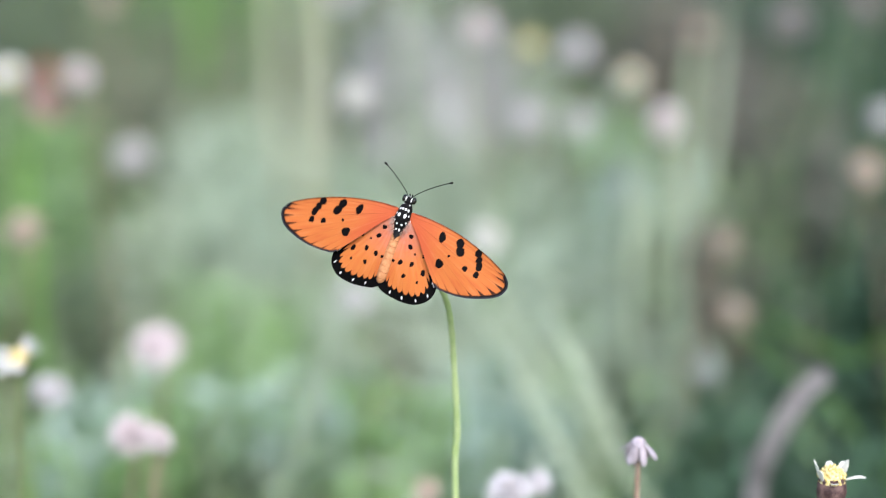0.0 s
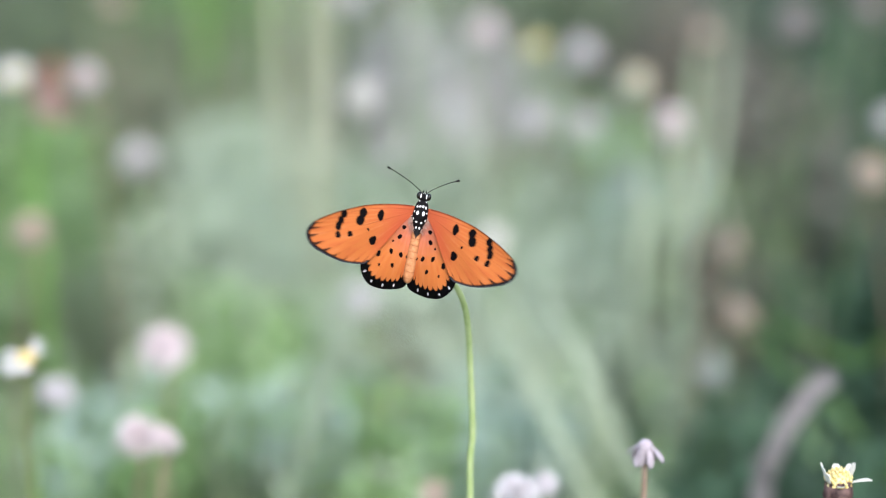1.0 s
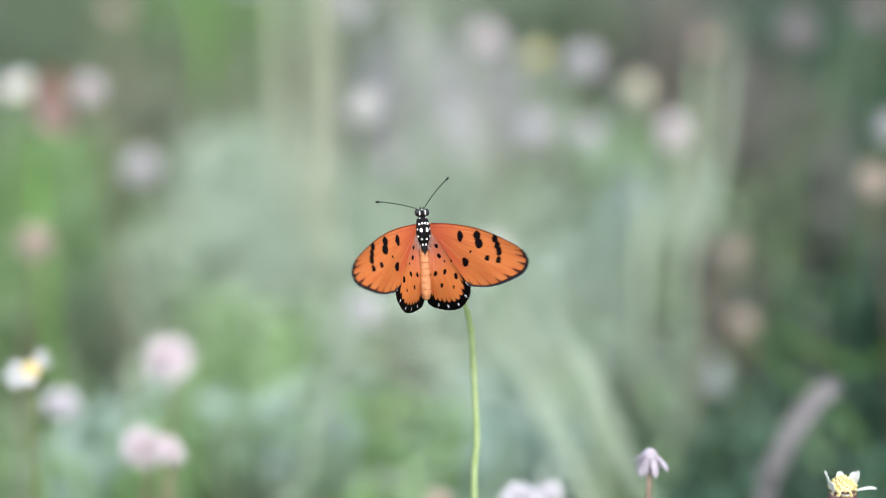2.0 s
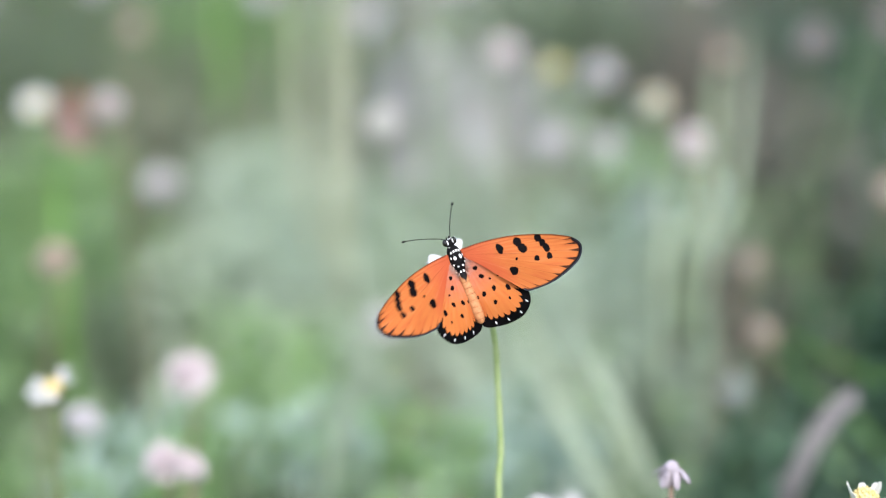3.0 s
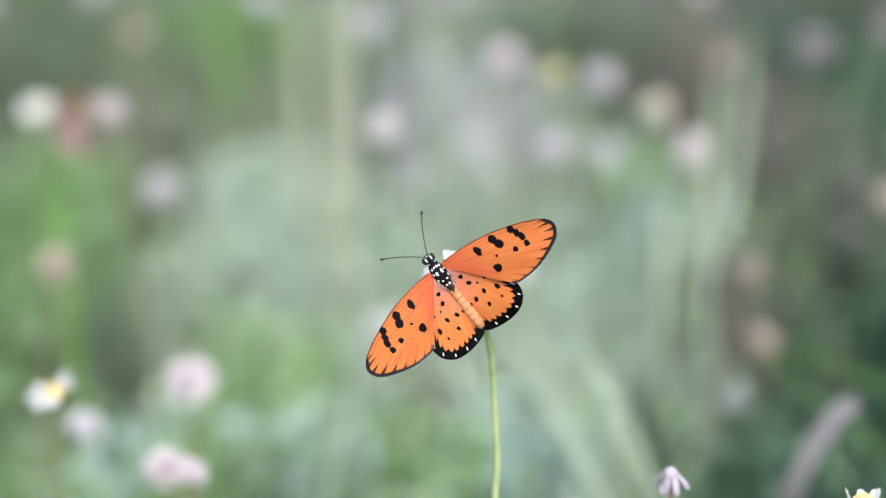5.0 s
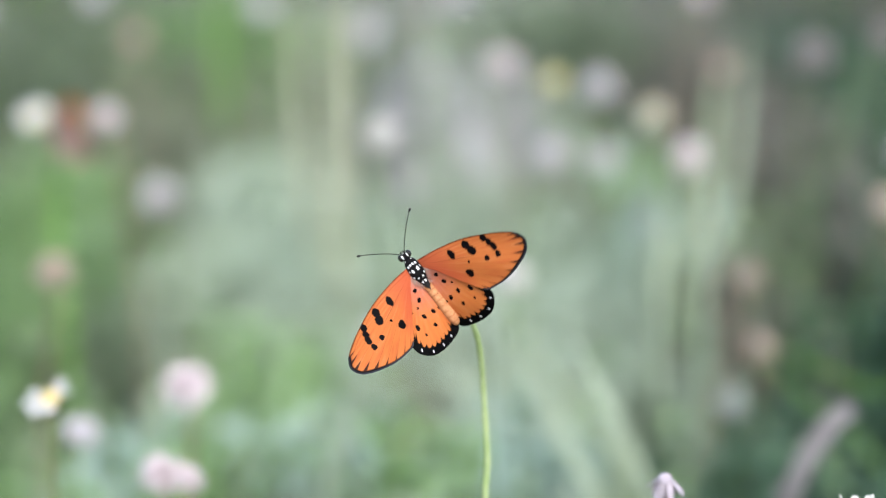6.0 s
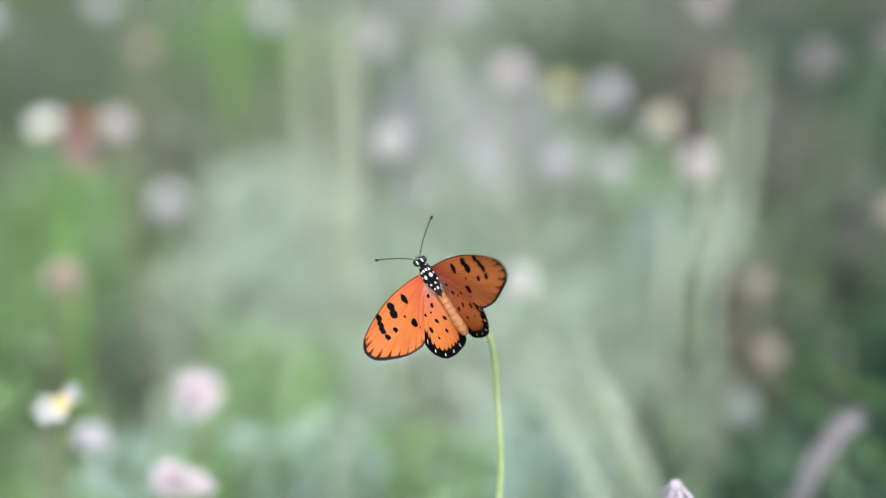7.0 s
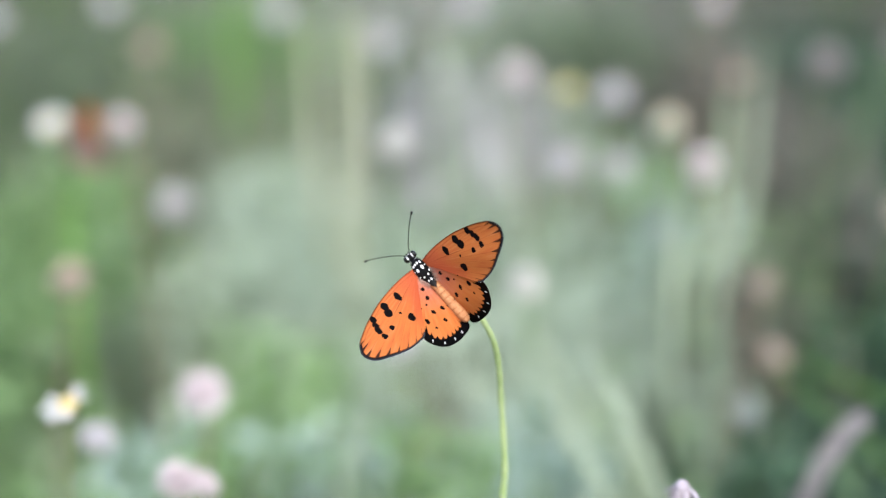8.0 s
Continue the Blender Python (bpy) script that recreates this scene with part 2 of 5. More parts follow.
GRASS = foliage("meadow_grass", (0.04, 0.065, 0.03), (0.09, 0.145, 0.06), (0.14, 0.19, 0.105), 3.0)
BRIGHT_GRASS = foliage("bright_grass", (0.06, 0.14, 0.022), (0.12, 0.25, 0.045), (0.17, 0.29, 0.085), 3.0)
PALE_GRASS = foliage("pale_grass", (0.18, 0.23, 0.14), (0.30, 0.38, 0.23), (0.40, 0.46, 0.33), 5.0)
DRY_GRASS = foliage("dry_grey_grass", (0.13, 0.105, 0.09), (0.31, 0.275, 0.25), (0.43, 0.40, 0.395), 5.0)
LEAF = foliage("weed_leaf", (0.18, 0.30, 0.10), (0.28, 0.44, 0.17), (0.38, 0.52, 0.28), 4.0)
# the pale veil of lens flare is put into this leaf's colour
HAZED_LEAF = foliage("hazed_sage_leaf", (0.41, 0.50, 0.345), (0.52, 0.61, 0.44), (0.61, 0.68, 0.54), 6.0)
BROWN_LEAF = foliage("faded_brown_weed", (0.040, 0.035, 0.026), (0.095, 0.085, 0.064), (0.16, 0.142, 0.115), 6.0, 0.2)
# dark green weeds with the shade of the dim side put into their colour
SHADED_LEAF = foliage("shaded_weed_leaf", (0.010, 0.030, 0.014), (0.030, 0.073, 0.035), (0.062, 0.118, 0.066), 6.0, 0.2)

DULL_LEAF = foliage("dull_green_weed", (0.065, 0.092, 0.05), (0.13, 0.175, 0.098), (0.185, 0.23, 0.14), 6.0, 0.25)
DRY_LEAF = foliage("dry_olive_weed", (0.12, 0.132, 0.08), (0.215, 0.235, 0.15), (0.295, 0.315, 0.225), 6.0, 0.25)
GREY_LEAF = foliage("withered_grey_weed", (0.078, 0.075, 0.055), (0.146, 0.140, 0.106), (0.212, 0.203, 0.160), 6.0, 0.25)
FRESH_LEAF = foliage("fresh_green_weed", (0.12, 0.21, 0.07), (0.19, 0.32, 0.11), (0.27, 0.40, 0.18), 6.0)
TEAL_LEAF = foliage("blue_green_weed", (0.36, 0.48, 0.40), (0.47, 0.60, 0.51), (0.57, 0.69, 0.60), 6.0)
MINT_LEAF = foliage("pale_mint_leaf", (0.385, 0.470, 0.335), (0.48, 0.568, 0.425), (0.56, 0.648, 0.505), 6.0)
HAY_LEAF = foliage("grey_lilac_seed_fluff", (0.36, 0.353, 0.337), (0.46, 0.451, 0.436), (0.55, 0.54, 0.525), 6.0)
PALE_STRAW = foliage("pale_straw_blade", (0.315, 0.33, 0.21), (0.395, 0.415, 0.275), (0.455, 0.48, 0.345), 5.0)
PALE_BLADE = foliage("pale_green_blade", (0.24, 0.31, 0.20), (0.32, 0.395, 0.27), (0.39, 0.455, 0.34), 5.0)


def soil_material():
    n = Net("meadow_soil", 0.9, 0.1)
    p = n.coords()
    thatch = n.noise(45, p, 5)
    col = n.mix(n.step(n.noise(1.6, p, 3), 0.4, 0.62), (0.075, 0.105, 0.042), (0.10, 0.098, 0.058))
    col = n.mix(n.step(thatch, 0.5, 0.75), col, (0.20, 0.185, 0.13))
    n.bump(thatch, 0.6, 0.01)
    return n.color(col)


SOIL = soil_material()


# ---- mesh helpers ----
def mesh_of(name, verts, faces, mats, smooth=True):
    me = bpy.data.meshes.new(name)
    me.from_pydata([tuple(v) for v in verts], [], faces)
    for m in (mats if isinstance(mats, (list, tuple)) else [mats]):
        me.materials.append(m)
    if smooth:
        me.polygons.foreach_set("use_smooth", [True] * len(me.polygons))
    me.update()
    return me


def part(name, me, parent, label="", m=None):
    ob = new(name, me)
    ob.parent = parent
    if m is not None:
        ob.matrix_basis = m
    return tagged(ob, label)


def join(*pieces):
    """Several (verts, faces) as one."""
    verts, faces = [], []
    for v, f in pieces:
        k = len(verts)
        verts += list(v)
        faces += [tuple(i + k for i in g) for g in f]
    return verts, faces


def tube(points, radii, sides=8):
    """A closed tapering tube along points."""
    points = [Vector(p) for p in points]
    verts, faces = [], []
    side = Vector((1, 0, 0))
    for i, p in enumerate(points):
        d = (points[min(i + 1, len(points) - 1)] - points[max(i - 1, 0)]).normalized()
        side = (side - d * side.dot(d))
        side = side.normalized() if side.length > 1e-6 else d.orthogonal().normalized()
        up = d.cross(side)
        for k in range(sides):
            a = 2 * math.pi * k / sides
            verts.append(p + (side * math.cos(a) + up * math.sin(a)) * radii[i])
    for i in range(len(points) - 1):
        for k in range(sides):
            a, b = i * sides + k, i * sides + (k + 1) % sides
            faces.append((a, b, b + sides, a + sides))
    faces.append(tuple(reversed(range(sides))))
    faces.append(tuple(range((len(points) - 1) * sides, len(points) * sides)))
    return verts, faces


def smooth_line(ctrl, steps=6):
    """Catmull-Rom through the control points."""
    c = [Vector(p) for p in ctrl]
    c = [2 * c[0] - c[1]] + c + [2 * c[-1] - c[-2]]
    out = []
    for i in range(1, len(c) - 2):
        for s in range(steps):
            t = s / steps
            a, b, d, e = c[i - 1], c[i], c[i + 1], c[i + 2]
            out.append(0.5 * (2 * b + (d - a) * t + (2 * a - 5 * b + 4 * d - e) * t * t + (3 * b - a - 3 * d + e) * t ** 3))
    out.append(c[-2])
    return out


def blob(center, size, rings=8, sides=12, turn=None):
    """An ellipsoid."""
    verts, faces = [], []
    for i in range(rings + 1):
        th = math.pi * (i + 0.02) / (rings + 0.04)
        for k in range(sides):
            a = 2 * math.pi * k / sides
            v = Vector((size[0] * math.sin(th) * math.cos(a), size[1] * math.cos(th), size[2] * math.sin(th) * math.sin(a)))
            if turn is not None:
                v = turn @ v
            verts.append(Vector(center) + v)
    for i in range(rings):
        for k in range(sides):
            a, b = i * sides + k, i * sides + (k + 1) % sides
            faces.append((a, a + sides, b + sides, b))
    faces += [tuple(range(sides)), tuple(reversed(range(rings * sides, (rings + 1) * sides)))]
    return verts, faces


def strap(length, width, m, curl=0.3, notch=0.12, thick=0.00012, across=5, along=7):
    """A petal: a strap with a narrow root, a toothed tip, a curl and a thickness; it grows along y, its face up z."""
    verts, faces = [], []
    for z in (thick / 2, -thick / 2):
        for j in range(along):
            t = j / (along - 1)
            w = width * (0.35 + 0.65 * math.sin(min(1.0, t * 1.35) * math.pi / 2)) * (1 - 0.35 * max(0, t - 0.75) / 0.25)
            for i in range(across):
                s = i / (across - 1) - 0.5
                tip = -notch * length * (abs(math.sin(s * 3 * math.pi)) if t == 1 else 0)
                a = curl * t
                y = length * t + tip
                verts.append(m @ Vector((s * w, y * math.cos(a), y * math.sin(a) + z + 0.18 * w * (4 * s * s) * 0.6)))
    n = across * along
    for j in range(along - 1):
        for i in range(across - 1):
            a = j * across + i
            faces.append((a, a + 1, a + across + 1, a + across))
            faces.append((n + a, n + a + across, n + a + across + 1, n + a + 1))
    rim = [i for i in range(across)] + [j * across + across - 1 for j in range(1, along)] + \
          [(along - 1) * across + i for i in reversed(range(across - 1))] + [j * across for j in reversed(range(1, along - 1))]
    for a, b in zip(rim, rim[1:] + rim[:1]):
        faces.append((b, a, n + a, n + b))
    return verts, faces


# ---- ground ----
def build_ground():
    verts, faces = [], []
    ring = [0.0, 0.3, 0.6, 0.9, 1.2, 1.6, 2.0, 2.6, 3.4, 4.5, 6, 9, 14, 25, 60, 200, 900]
    sides = 48
    for r in ring:
        for k in range(sides):
            a = 2 * math.pi * k / sides
            x, y = r * math.cos(a), 1.0 + r * math.sin(a)
            z = 0.018 * noise.noise(Vector((x * 1.5, y * 1.5, 0))) if r < 20 else 0
            verts.append((x, y, z))
    for i in range(len(ring) - 1):
        for k in range(sides):
            a, b = i * sides + k, i * sides + (k + 1) % sides
            faces.append((a, b, b + sides, a + sides))
    return tagged(new("ground", mesh_of("ground", verts, faces, SOIL)), "brown soil with green and straw litter", "ground", kind="structure")


build_ground()


# ---- patches where one kind of weed has taken over: centre and half width in x and y ----
DULL_PATCHES = [(-0.182, 1.074, 0.006, 0.028), (-0.075, 0.859, 0.007, 0.015), (-0.310, 1.729, 0.036, 0.100), (0.080, 1.792, 0.044, 0.062), (-0.061, 1.671, 0.018, 0.080)]
DRY_PATCHES = [(-0.213, 1.590, 0.026, 0.090), (0.060, 1.332, 0.016, 0.030), (-0.022, 0.990, 0.005, 0.030)]
FRESH_PATCHES = [(-0.197, 1.781, 0.029, 0.083), (-0.249, 1.325, 0.018, 0.074), (-0.223, 1.132, 0.010, 0.056), (-0.123, 0.856, 0.010, 0.024)]
# dim spots: the shade is in the colour of these weeds
SHADED_PATCHES = [(0.245, 1.310, 0.018, 0.070), (0.275, 1.440, 0.026, 0.177), (0.114, 0.874, 0.013, 0.025), (0.218, 1.114, 0.010, 0.041), (0.273, 1.643, 0.026, 0.104)]
GREY_PATCHES = [(0.195, 1.450, 0.022, 0.140), (0.130, 1.100, 0.010, 0.030), (0.210, 1.290, 0.012, 0.065), (0.162, 1.606, 0.018, 0.074)]
TEAL_PATCHES = [(-0.156, 0.920, 0.005, 0.018), (-0.065, 0.913, 0.011, 0.023), (0.016, 0.929, 0.010, 0.028), (0.109, 1.289, 0.014, 0.066)]
GREEN_PATCHES = [(-0.095, 1.014, 0.022, 0.043), (-0.025, 0.898, 0.013, 0.035), (0.105, 1.377, 0.014, 0.047), (0.181, 1.233, 0.011, 0.038)]
HAY_PATCHES = [(-0.022, 1.510, 0.028, 0.036), (0.022, 1.470, 0.014, 0.040)]
MINT_PATCHES = [(-0.138, 1.370, 0.013, 0.034), (0.085, 1.090, 0.016, 0.045), (-0.069, 1.180, 0.024, 0.044), (-0.028, 1.276, 0.020, 0.036), (-0.039, 1.030, 0.013, 0.034), (0.038, 1.276, 0.018, 0.044), (0.028, 1.132, 0.015, 0.041), (-0.010, 1.062, 0.012, 0.030), (-0.120, 1.250, 0.020, 0.040)]
PATCHES = HAY_PATCHES + MINT_PATCHES + DULL_PATCHES + DRY_PATCHES + FRESH_PATCHES + SHADED_PATCHES + GREY_PATCHES + TEAL_PATCHES + GREEN_PATCHES


def taken(x, y):
    """How far a patch keeps other plants out of a place."""
    return max(math.exp(-0.5 * (((x - px) / (1.1 * a)) ** 2 + ((y - py) / (1.1 * b)) ** 2)) for px, py, a, b in PATCHES)


def scatter(name, label, category, mat, count, area, height, width, lean, seed, keep=None, segments=5, leaf=False):
    """One object of many blades or leaves that nobody could count."""
    rng = np.random.default_rng(seed)
    verts, faces = [], []
    x0, x1, y0, y1 = area
    made = 0
    while made < count:
        x, y = rng.uniform(x0, x1), rng.uniform(y0, y1)
        inset = min((x - x0) / (x1 - x0), (x1 - x) / (x1 - x0), (y - y0) / (y1 - y0), (y1 - y) / (y1 - y0))
        if rng.random() > inset / 0.14 or keep is not None and (not keep(x, y, rng) or rng.random() < 0.92 * taken(x, y)):
            made += 0.2
            continue
        made += 1
        h = rng.uniform(*height)
        w = rng.uniform(*width)
        turn, tilt = rng.uniform(0, 2 * math.pi), abs(rng.normal(0, lean)) + 0.05
        out = Vector((math.cos(turn), math.sin(turn), 0))
        side = Vector((-math.sin(turn), math.cos(turn), 0))
        k = len(verts)
        for j in range(segments + 1):
            t = j / segments
            bend = tilt * t * (0.5 + t)
            p = Vector((x, y, -0.005)) + out * (h * t * math.sin(bend)) + Vector((0, 0, h * t * math.cos(bend)))
            shape = math.sin(math.pi * min(0.97, t * 0.9 + 0.08)) ** 0.8 if leaf else (1 - t ** 1.6) * 0.9 + 0.06
            fold = 0.25 * w * shape
            verts += [p - side * w * shape / 2 + out * fold * 0.5, p + out * -fold * 0.3, p + side * w * shape / 2 + out * fold * 0.5]
        for j in range(segments):
            a = k + 3 * j
            faces += [(a, a + 1, a + 4, a + 3), (a + 1, a + 2, a + 5, a + 4)]
    return tagged(new(name, mesh_of(name, verts, faces, mat)), label, category, kind="stuff")


def weeds(name, label, mat, count, keep, height, leaf, seed, patches=()):
    """Many small leafy weeds, all over or in patches: a thin stalk each, with nearly level leaves all along it."""
    rng = np.random.default_rng(seed)
    verts, faces = [], []
    spots = [None] * count
    for px, py, a, b in patches:
        spots += [(rng.normal(px, a), rng.normal(py, b)) for _ in range(int(60 + 2.2e5 * a * b))]
    for spot in spots:
        x, y = rng.normal(0.05, 0.5), (0.86 + abs(rng.normal(0, 0.8)) if rng.random() < 0.78 else 0.86 - abs(rng.normal(0, 0.2)))
        if rng.random() < 0.16:
            x, y = rng.normal(0.0, 1.0), rng.normal(0.6, 0.9)
        if spot is not None:
            x, y = spot
        elif not keep(x, y, rng) or rng.random() < 0.85 * taken(x, y):
            continue
        h = rng.uniform(*height)
        top = Vector((rng.normal(0, 0.12) * h, rng.normal(0, 0.12) * h, h))
        k = len(verts)
        for p, r in ((Vector((0, 0, -0.01)), 0.0012), (top, 0.0006)):
            for a in (0, 2.1, 4.2):
                verts.append(Vector((x, y, 0)) + p + Vector((r * math.cos(a), r * math.sin(a), 0)))
        faces += [(k, k + 1, k + 4, k + 3), (k + 1, k + 2, k + 5, k + 4), (k + 2, k, k + 3, k + 5)]
        for q in range(int(rng.integers(9, 15))):
            f = rng.uniform(0.2, 1.0)
            base = Vector((x, y, 0)) + top * f
            a, up = rng.uniform(0, 2 * math.pi), rng.normal(0.35, 0.45)
            length = rng.uniform(*leaf) * (1.15 - 0.4 * f)
            wide = length * rng.uniform(0.3, 0.5)
            d = Vector((math.cos(a) * math.cos(up), math.sin(a) * math.cos(up), math.sin(up)))
            side = d.cross(Vector((0, 0, 1))).normalized()
            lift = side.cross(d)
            k = len(verts)
            for t, w, b in ((0.0, 0.15, 0.0), (0.45, 1.0, 0.07), (1.0, 0.06, -0.06)):
                p = base + d * length * t + lift * length * b
                verts += [p - side * wide * w / 2 + lift * wide * w * 0.12, p, p + side * wide * w / 2 + lift * wide * w * 0.12]
            for j in range(2):
                c = k + 3 * j
                faces += [(c, c + 1, c + 4, c + 3), (c + 1, c + 2, c + 5, c + 4)]
    return tagged(new(name, mesh_of(name, verts, faces, mat)), label, "weeds", kind="stuff")


def soft(v, width=0.05):
    """0 to 1 across an edge with a ragged middle."""
    return 1 / (1 + math.exp(-max(-30.0, min(30.0, v / width))))


def dim_share(x, y):
    """How far the dim growth reaches, its shade put into leaf colour; it lies on one side of the meadow."""
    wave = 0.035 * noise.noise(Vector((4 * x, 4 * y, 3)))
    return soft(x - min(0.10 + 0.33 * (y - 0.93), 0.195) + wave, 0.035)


def meadow(x, y, rng):
    return rng.random() > dim_share(x, y) and rng.random() > 0.85 * soft(y - 1.65 + (0.25 if x < -0.15 else 0.0), 0.15)


# where the weeds whose colour is paled for lens haze grow
def pale_middle(x, y, rng):
    patch = 0.10 * noise.noise(Vector((3 * x, 3 * y, 9)))
    return meadow(x, y, rng) and rng.random() < soft(0.115 + 0.045 * y - abs(x - 0.02) + patch, 0.06) and y > 0.3


def green_part(x, y, rng):
    return meadow(x, y, rng) and rng.random() > 0.75 * soft(0.12 - abs(x + 0.03), 0.04) * soft(y - 1.05, 0.05)


def dim_side(x, y, rng):
    return rng.random() < dim_share(x, y) * soft(1.65 - y, 0.15)


def faded_side(x, y, rng):
    return rng.random() < max(dim_share(x, y) * soft(y - 1.45, 0.15), 0.8 * soft(y - 1.75, 0.1) * soft(-0.18 - x, 0.05))


def far_meadow(x, y, rng):
    return rng.random() < soft(y - 1.35, 0.12) and rng.random() > 0.6 * dim_share(x, y)


def far_sides(x, y, rng):
    return far_meadow(x, y, rng) and rng.random() > 0.8 * soft(0.17 - abs(x + 0.09), 0.05)


def far_middle(x, y, rng):
    return far_meadow(x, y, rng) and rng.random() < soft(0.17 - abs(x + 0.10), 0.04)


def dry_strip(x, y, rng):
    return rng.random() > 0.8 * dim_share(x, y) and rng.random() < soft(y - 1.55, 0.12) * (0.15 + 0.85 * soft(0.17 - abs(x + 0.05), 0.05))


def bright_side(x, y, rng):
    return rng.random() < soft(-0.13 - 0.05 * y - x, 0.04) * soft(y - 0.95, 0.08)


def low_middle(x, y, rng):
    return rng.random() > dim_share(x, y) and rng.random() < 0.3 + 0.7 * soft(0.10 + 0.05 * y + x, 0.05)


scatter("short_grass", "short green meadow grass with mixed blades", "grass", GRASS, 12000, (-2.4, 2.4, -1.6, 4.2), (0.02, 0.06), (0.003, 0.007), 0.6, 1)
scatter("outer_grass", "short green meadow grass farther out", "grass", GRASS, 16000, (-6.0, 6.0, -5.0, 8.0), (0.03, 0.10), (0.005, 0.012), 0.6, 12)
scatter("tall_grass", "tall loose green meadow grass", "grass", GRASS, 2600, (-1.5, 1.5, 0.9, 3.8), (0.09, 0.18), (0.003, 0.006), 0.3, 2, far_sides)
scatter("bright_grass", "bright green upright meadow grass", "grass", BRIGHT_GRASS, 3000, (-1.2, 0.0, 0.9, 3.2), (0.06, 0.16), (0.003, 0.007), 0.3, 7, bright_side)
scatter("pale_grass", "pale sage green grass blades", "grass", PALE_GRASS, 3800, (-0.7, 0.7, 1.2, 3.2), (0.08, 0.17), (0.003, 0.006), 0.35, 3, far_middle)
scatter("low_pale_grass", "low pale green grass between the weeds", "grass", PALE_GRASS, 7500, (-0.9, 0.8, 0.45, 2.1), (0.06, 0.15), (0.002, 0.004), 0.35, 9, low_middle)
scatter("dry_grass", "grey straw coloured dry grass", "grass", DRY_GRASS, 6000, (-1.2, 1.2, 1.4, 3.4), (0.07, 0.17), (0.003, 0.006), 0.35, 4, dry_strip)
weeds("green_weeds", "low green leafy weeds", LEAF, 5200, green_part, (0.05, 0.13), (0.008, 0.02), 5)
weeds("hazed_sage_weeds", "low blue-green leafy weeds, paled in colour for lens haze", HAZED_LEAF, 7500, pale_middle, (0.06, 0.14), (0.008, 0.02), 6)
weeds("faded_weeds", "faded brown-green weeds", BROWN_LEAF, 6500, faded_side, (0.06, 0.15), (0.012, 0.03), 10)
weeds("shaded_weeds", "dark green weeds, shade put into their colour", SHADED_LEAF, 7500, dim_side, (0.06, 0.16), (0.012, 0.03), 8)

for kind, look_of, mat, spread, tall, seed in (
        ("dull_weeds", "dull grey-green leafy weeds in patches", DULL_LEAF, DULL_PATCHES, 0.15, 21), ("dry_weeds", "dry olive brown weeds in patches", DRY_LEAF, DRY_PATCHES, 0.15, 22),
        ("fresh_weeds", "fresh bright green weeds in patches", FRESH_LEAF, FRESH_PATCHES, 0.16, 23), ("shade_weeds", "dark green leafy weeds in patches, shade put into their colour", SHADED_LEAF, SHADED_PATCHES, 0.15, 24),
        ("grey_weeds", "withered grey-brown weeds in patches", GREY_LEAF, GREY_PATCHES, 0.16, 25), ("blue_weeds", "pale blue-green leafy weeds in patches", TEAL_LEAF, TEAL_PATCHES, 0.14, 26),
        ("mint_weeds", "pale mint green leafy weeds in patches", MINT_LEAF, MINT_PATCHES, 0.14, 29),
        ("seeding_weeds", "pale grey lilac seeding weeds in patches", HAY_LEAF, HAY_PATCHES, 0.16, 28),
        ("leafy_weeds", "mid green leafy weeds in patches", LEAF, GREEN_PATCHES, 0.14, 27)):
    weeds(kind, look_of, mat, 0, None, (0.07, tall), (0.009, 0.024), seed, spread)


# ---- flowers ----
def stem_mesh(base, head, bend, r0, r1, mat, sides=8):
    base, head = Vector(base), Vector(head)
    mid = (base + head) / 2 + Vector(bend)
    line = smooth_line([base, (base + mid) / 2 + Vector(bend) * 0.35, mid, (mid + head) / 2 + Vector(bend) * 0.35, head], 4)
    n = len(line) - 1
    return mesh_of("stem", *tube(line, [r0 + (r1 - r0) * i / n for i in range(n + 1)], sides), mat)


def add_calyx(thing, m, r, h, mat, bracts=8):
    """A cup with pointed overlapping bracts."""
    cup = tube([m @ Vector((0, 0, -h)), m @ Vector((0, 0, -h * 0.75)), m @ Vector((0, 0, -h * 0.3)), m @ Vector((0, 0, 0))], [r * 0.25, r * 0.8, r, r * 0.92], 12)
    calyx = part("calyx", mesh_of("calyx", *cup, mat), thing)
    if bracts:
        bract = mesh_of("bract", *strap(h * 0.95, r * 0.75, Matrix.Identity(4), 0.15, 0.0, r * 0.06, 3, 4), mat)
    for k in range(bracts):
        a = 2 * math.pi * k / bracts
        p = m @ Matrix.Rotation(a, 4, "Z") @ Matrix.Translation((0, r * 0.78, -h * 0.8)) @ Matrix.Rotation(radians(80), 4, "X")
        part("bract", bract, calyx, "", p)
    return calyx


def head_pose(head, tilt, turn):
    return Matrix.Translation(head) @ Matrix.Rotation(radians(turn), 4, "Z") @ Matrix.Rotation(radians(tilt), 4, "X")


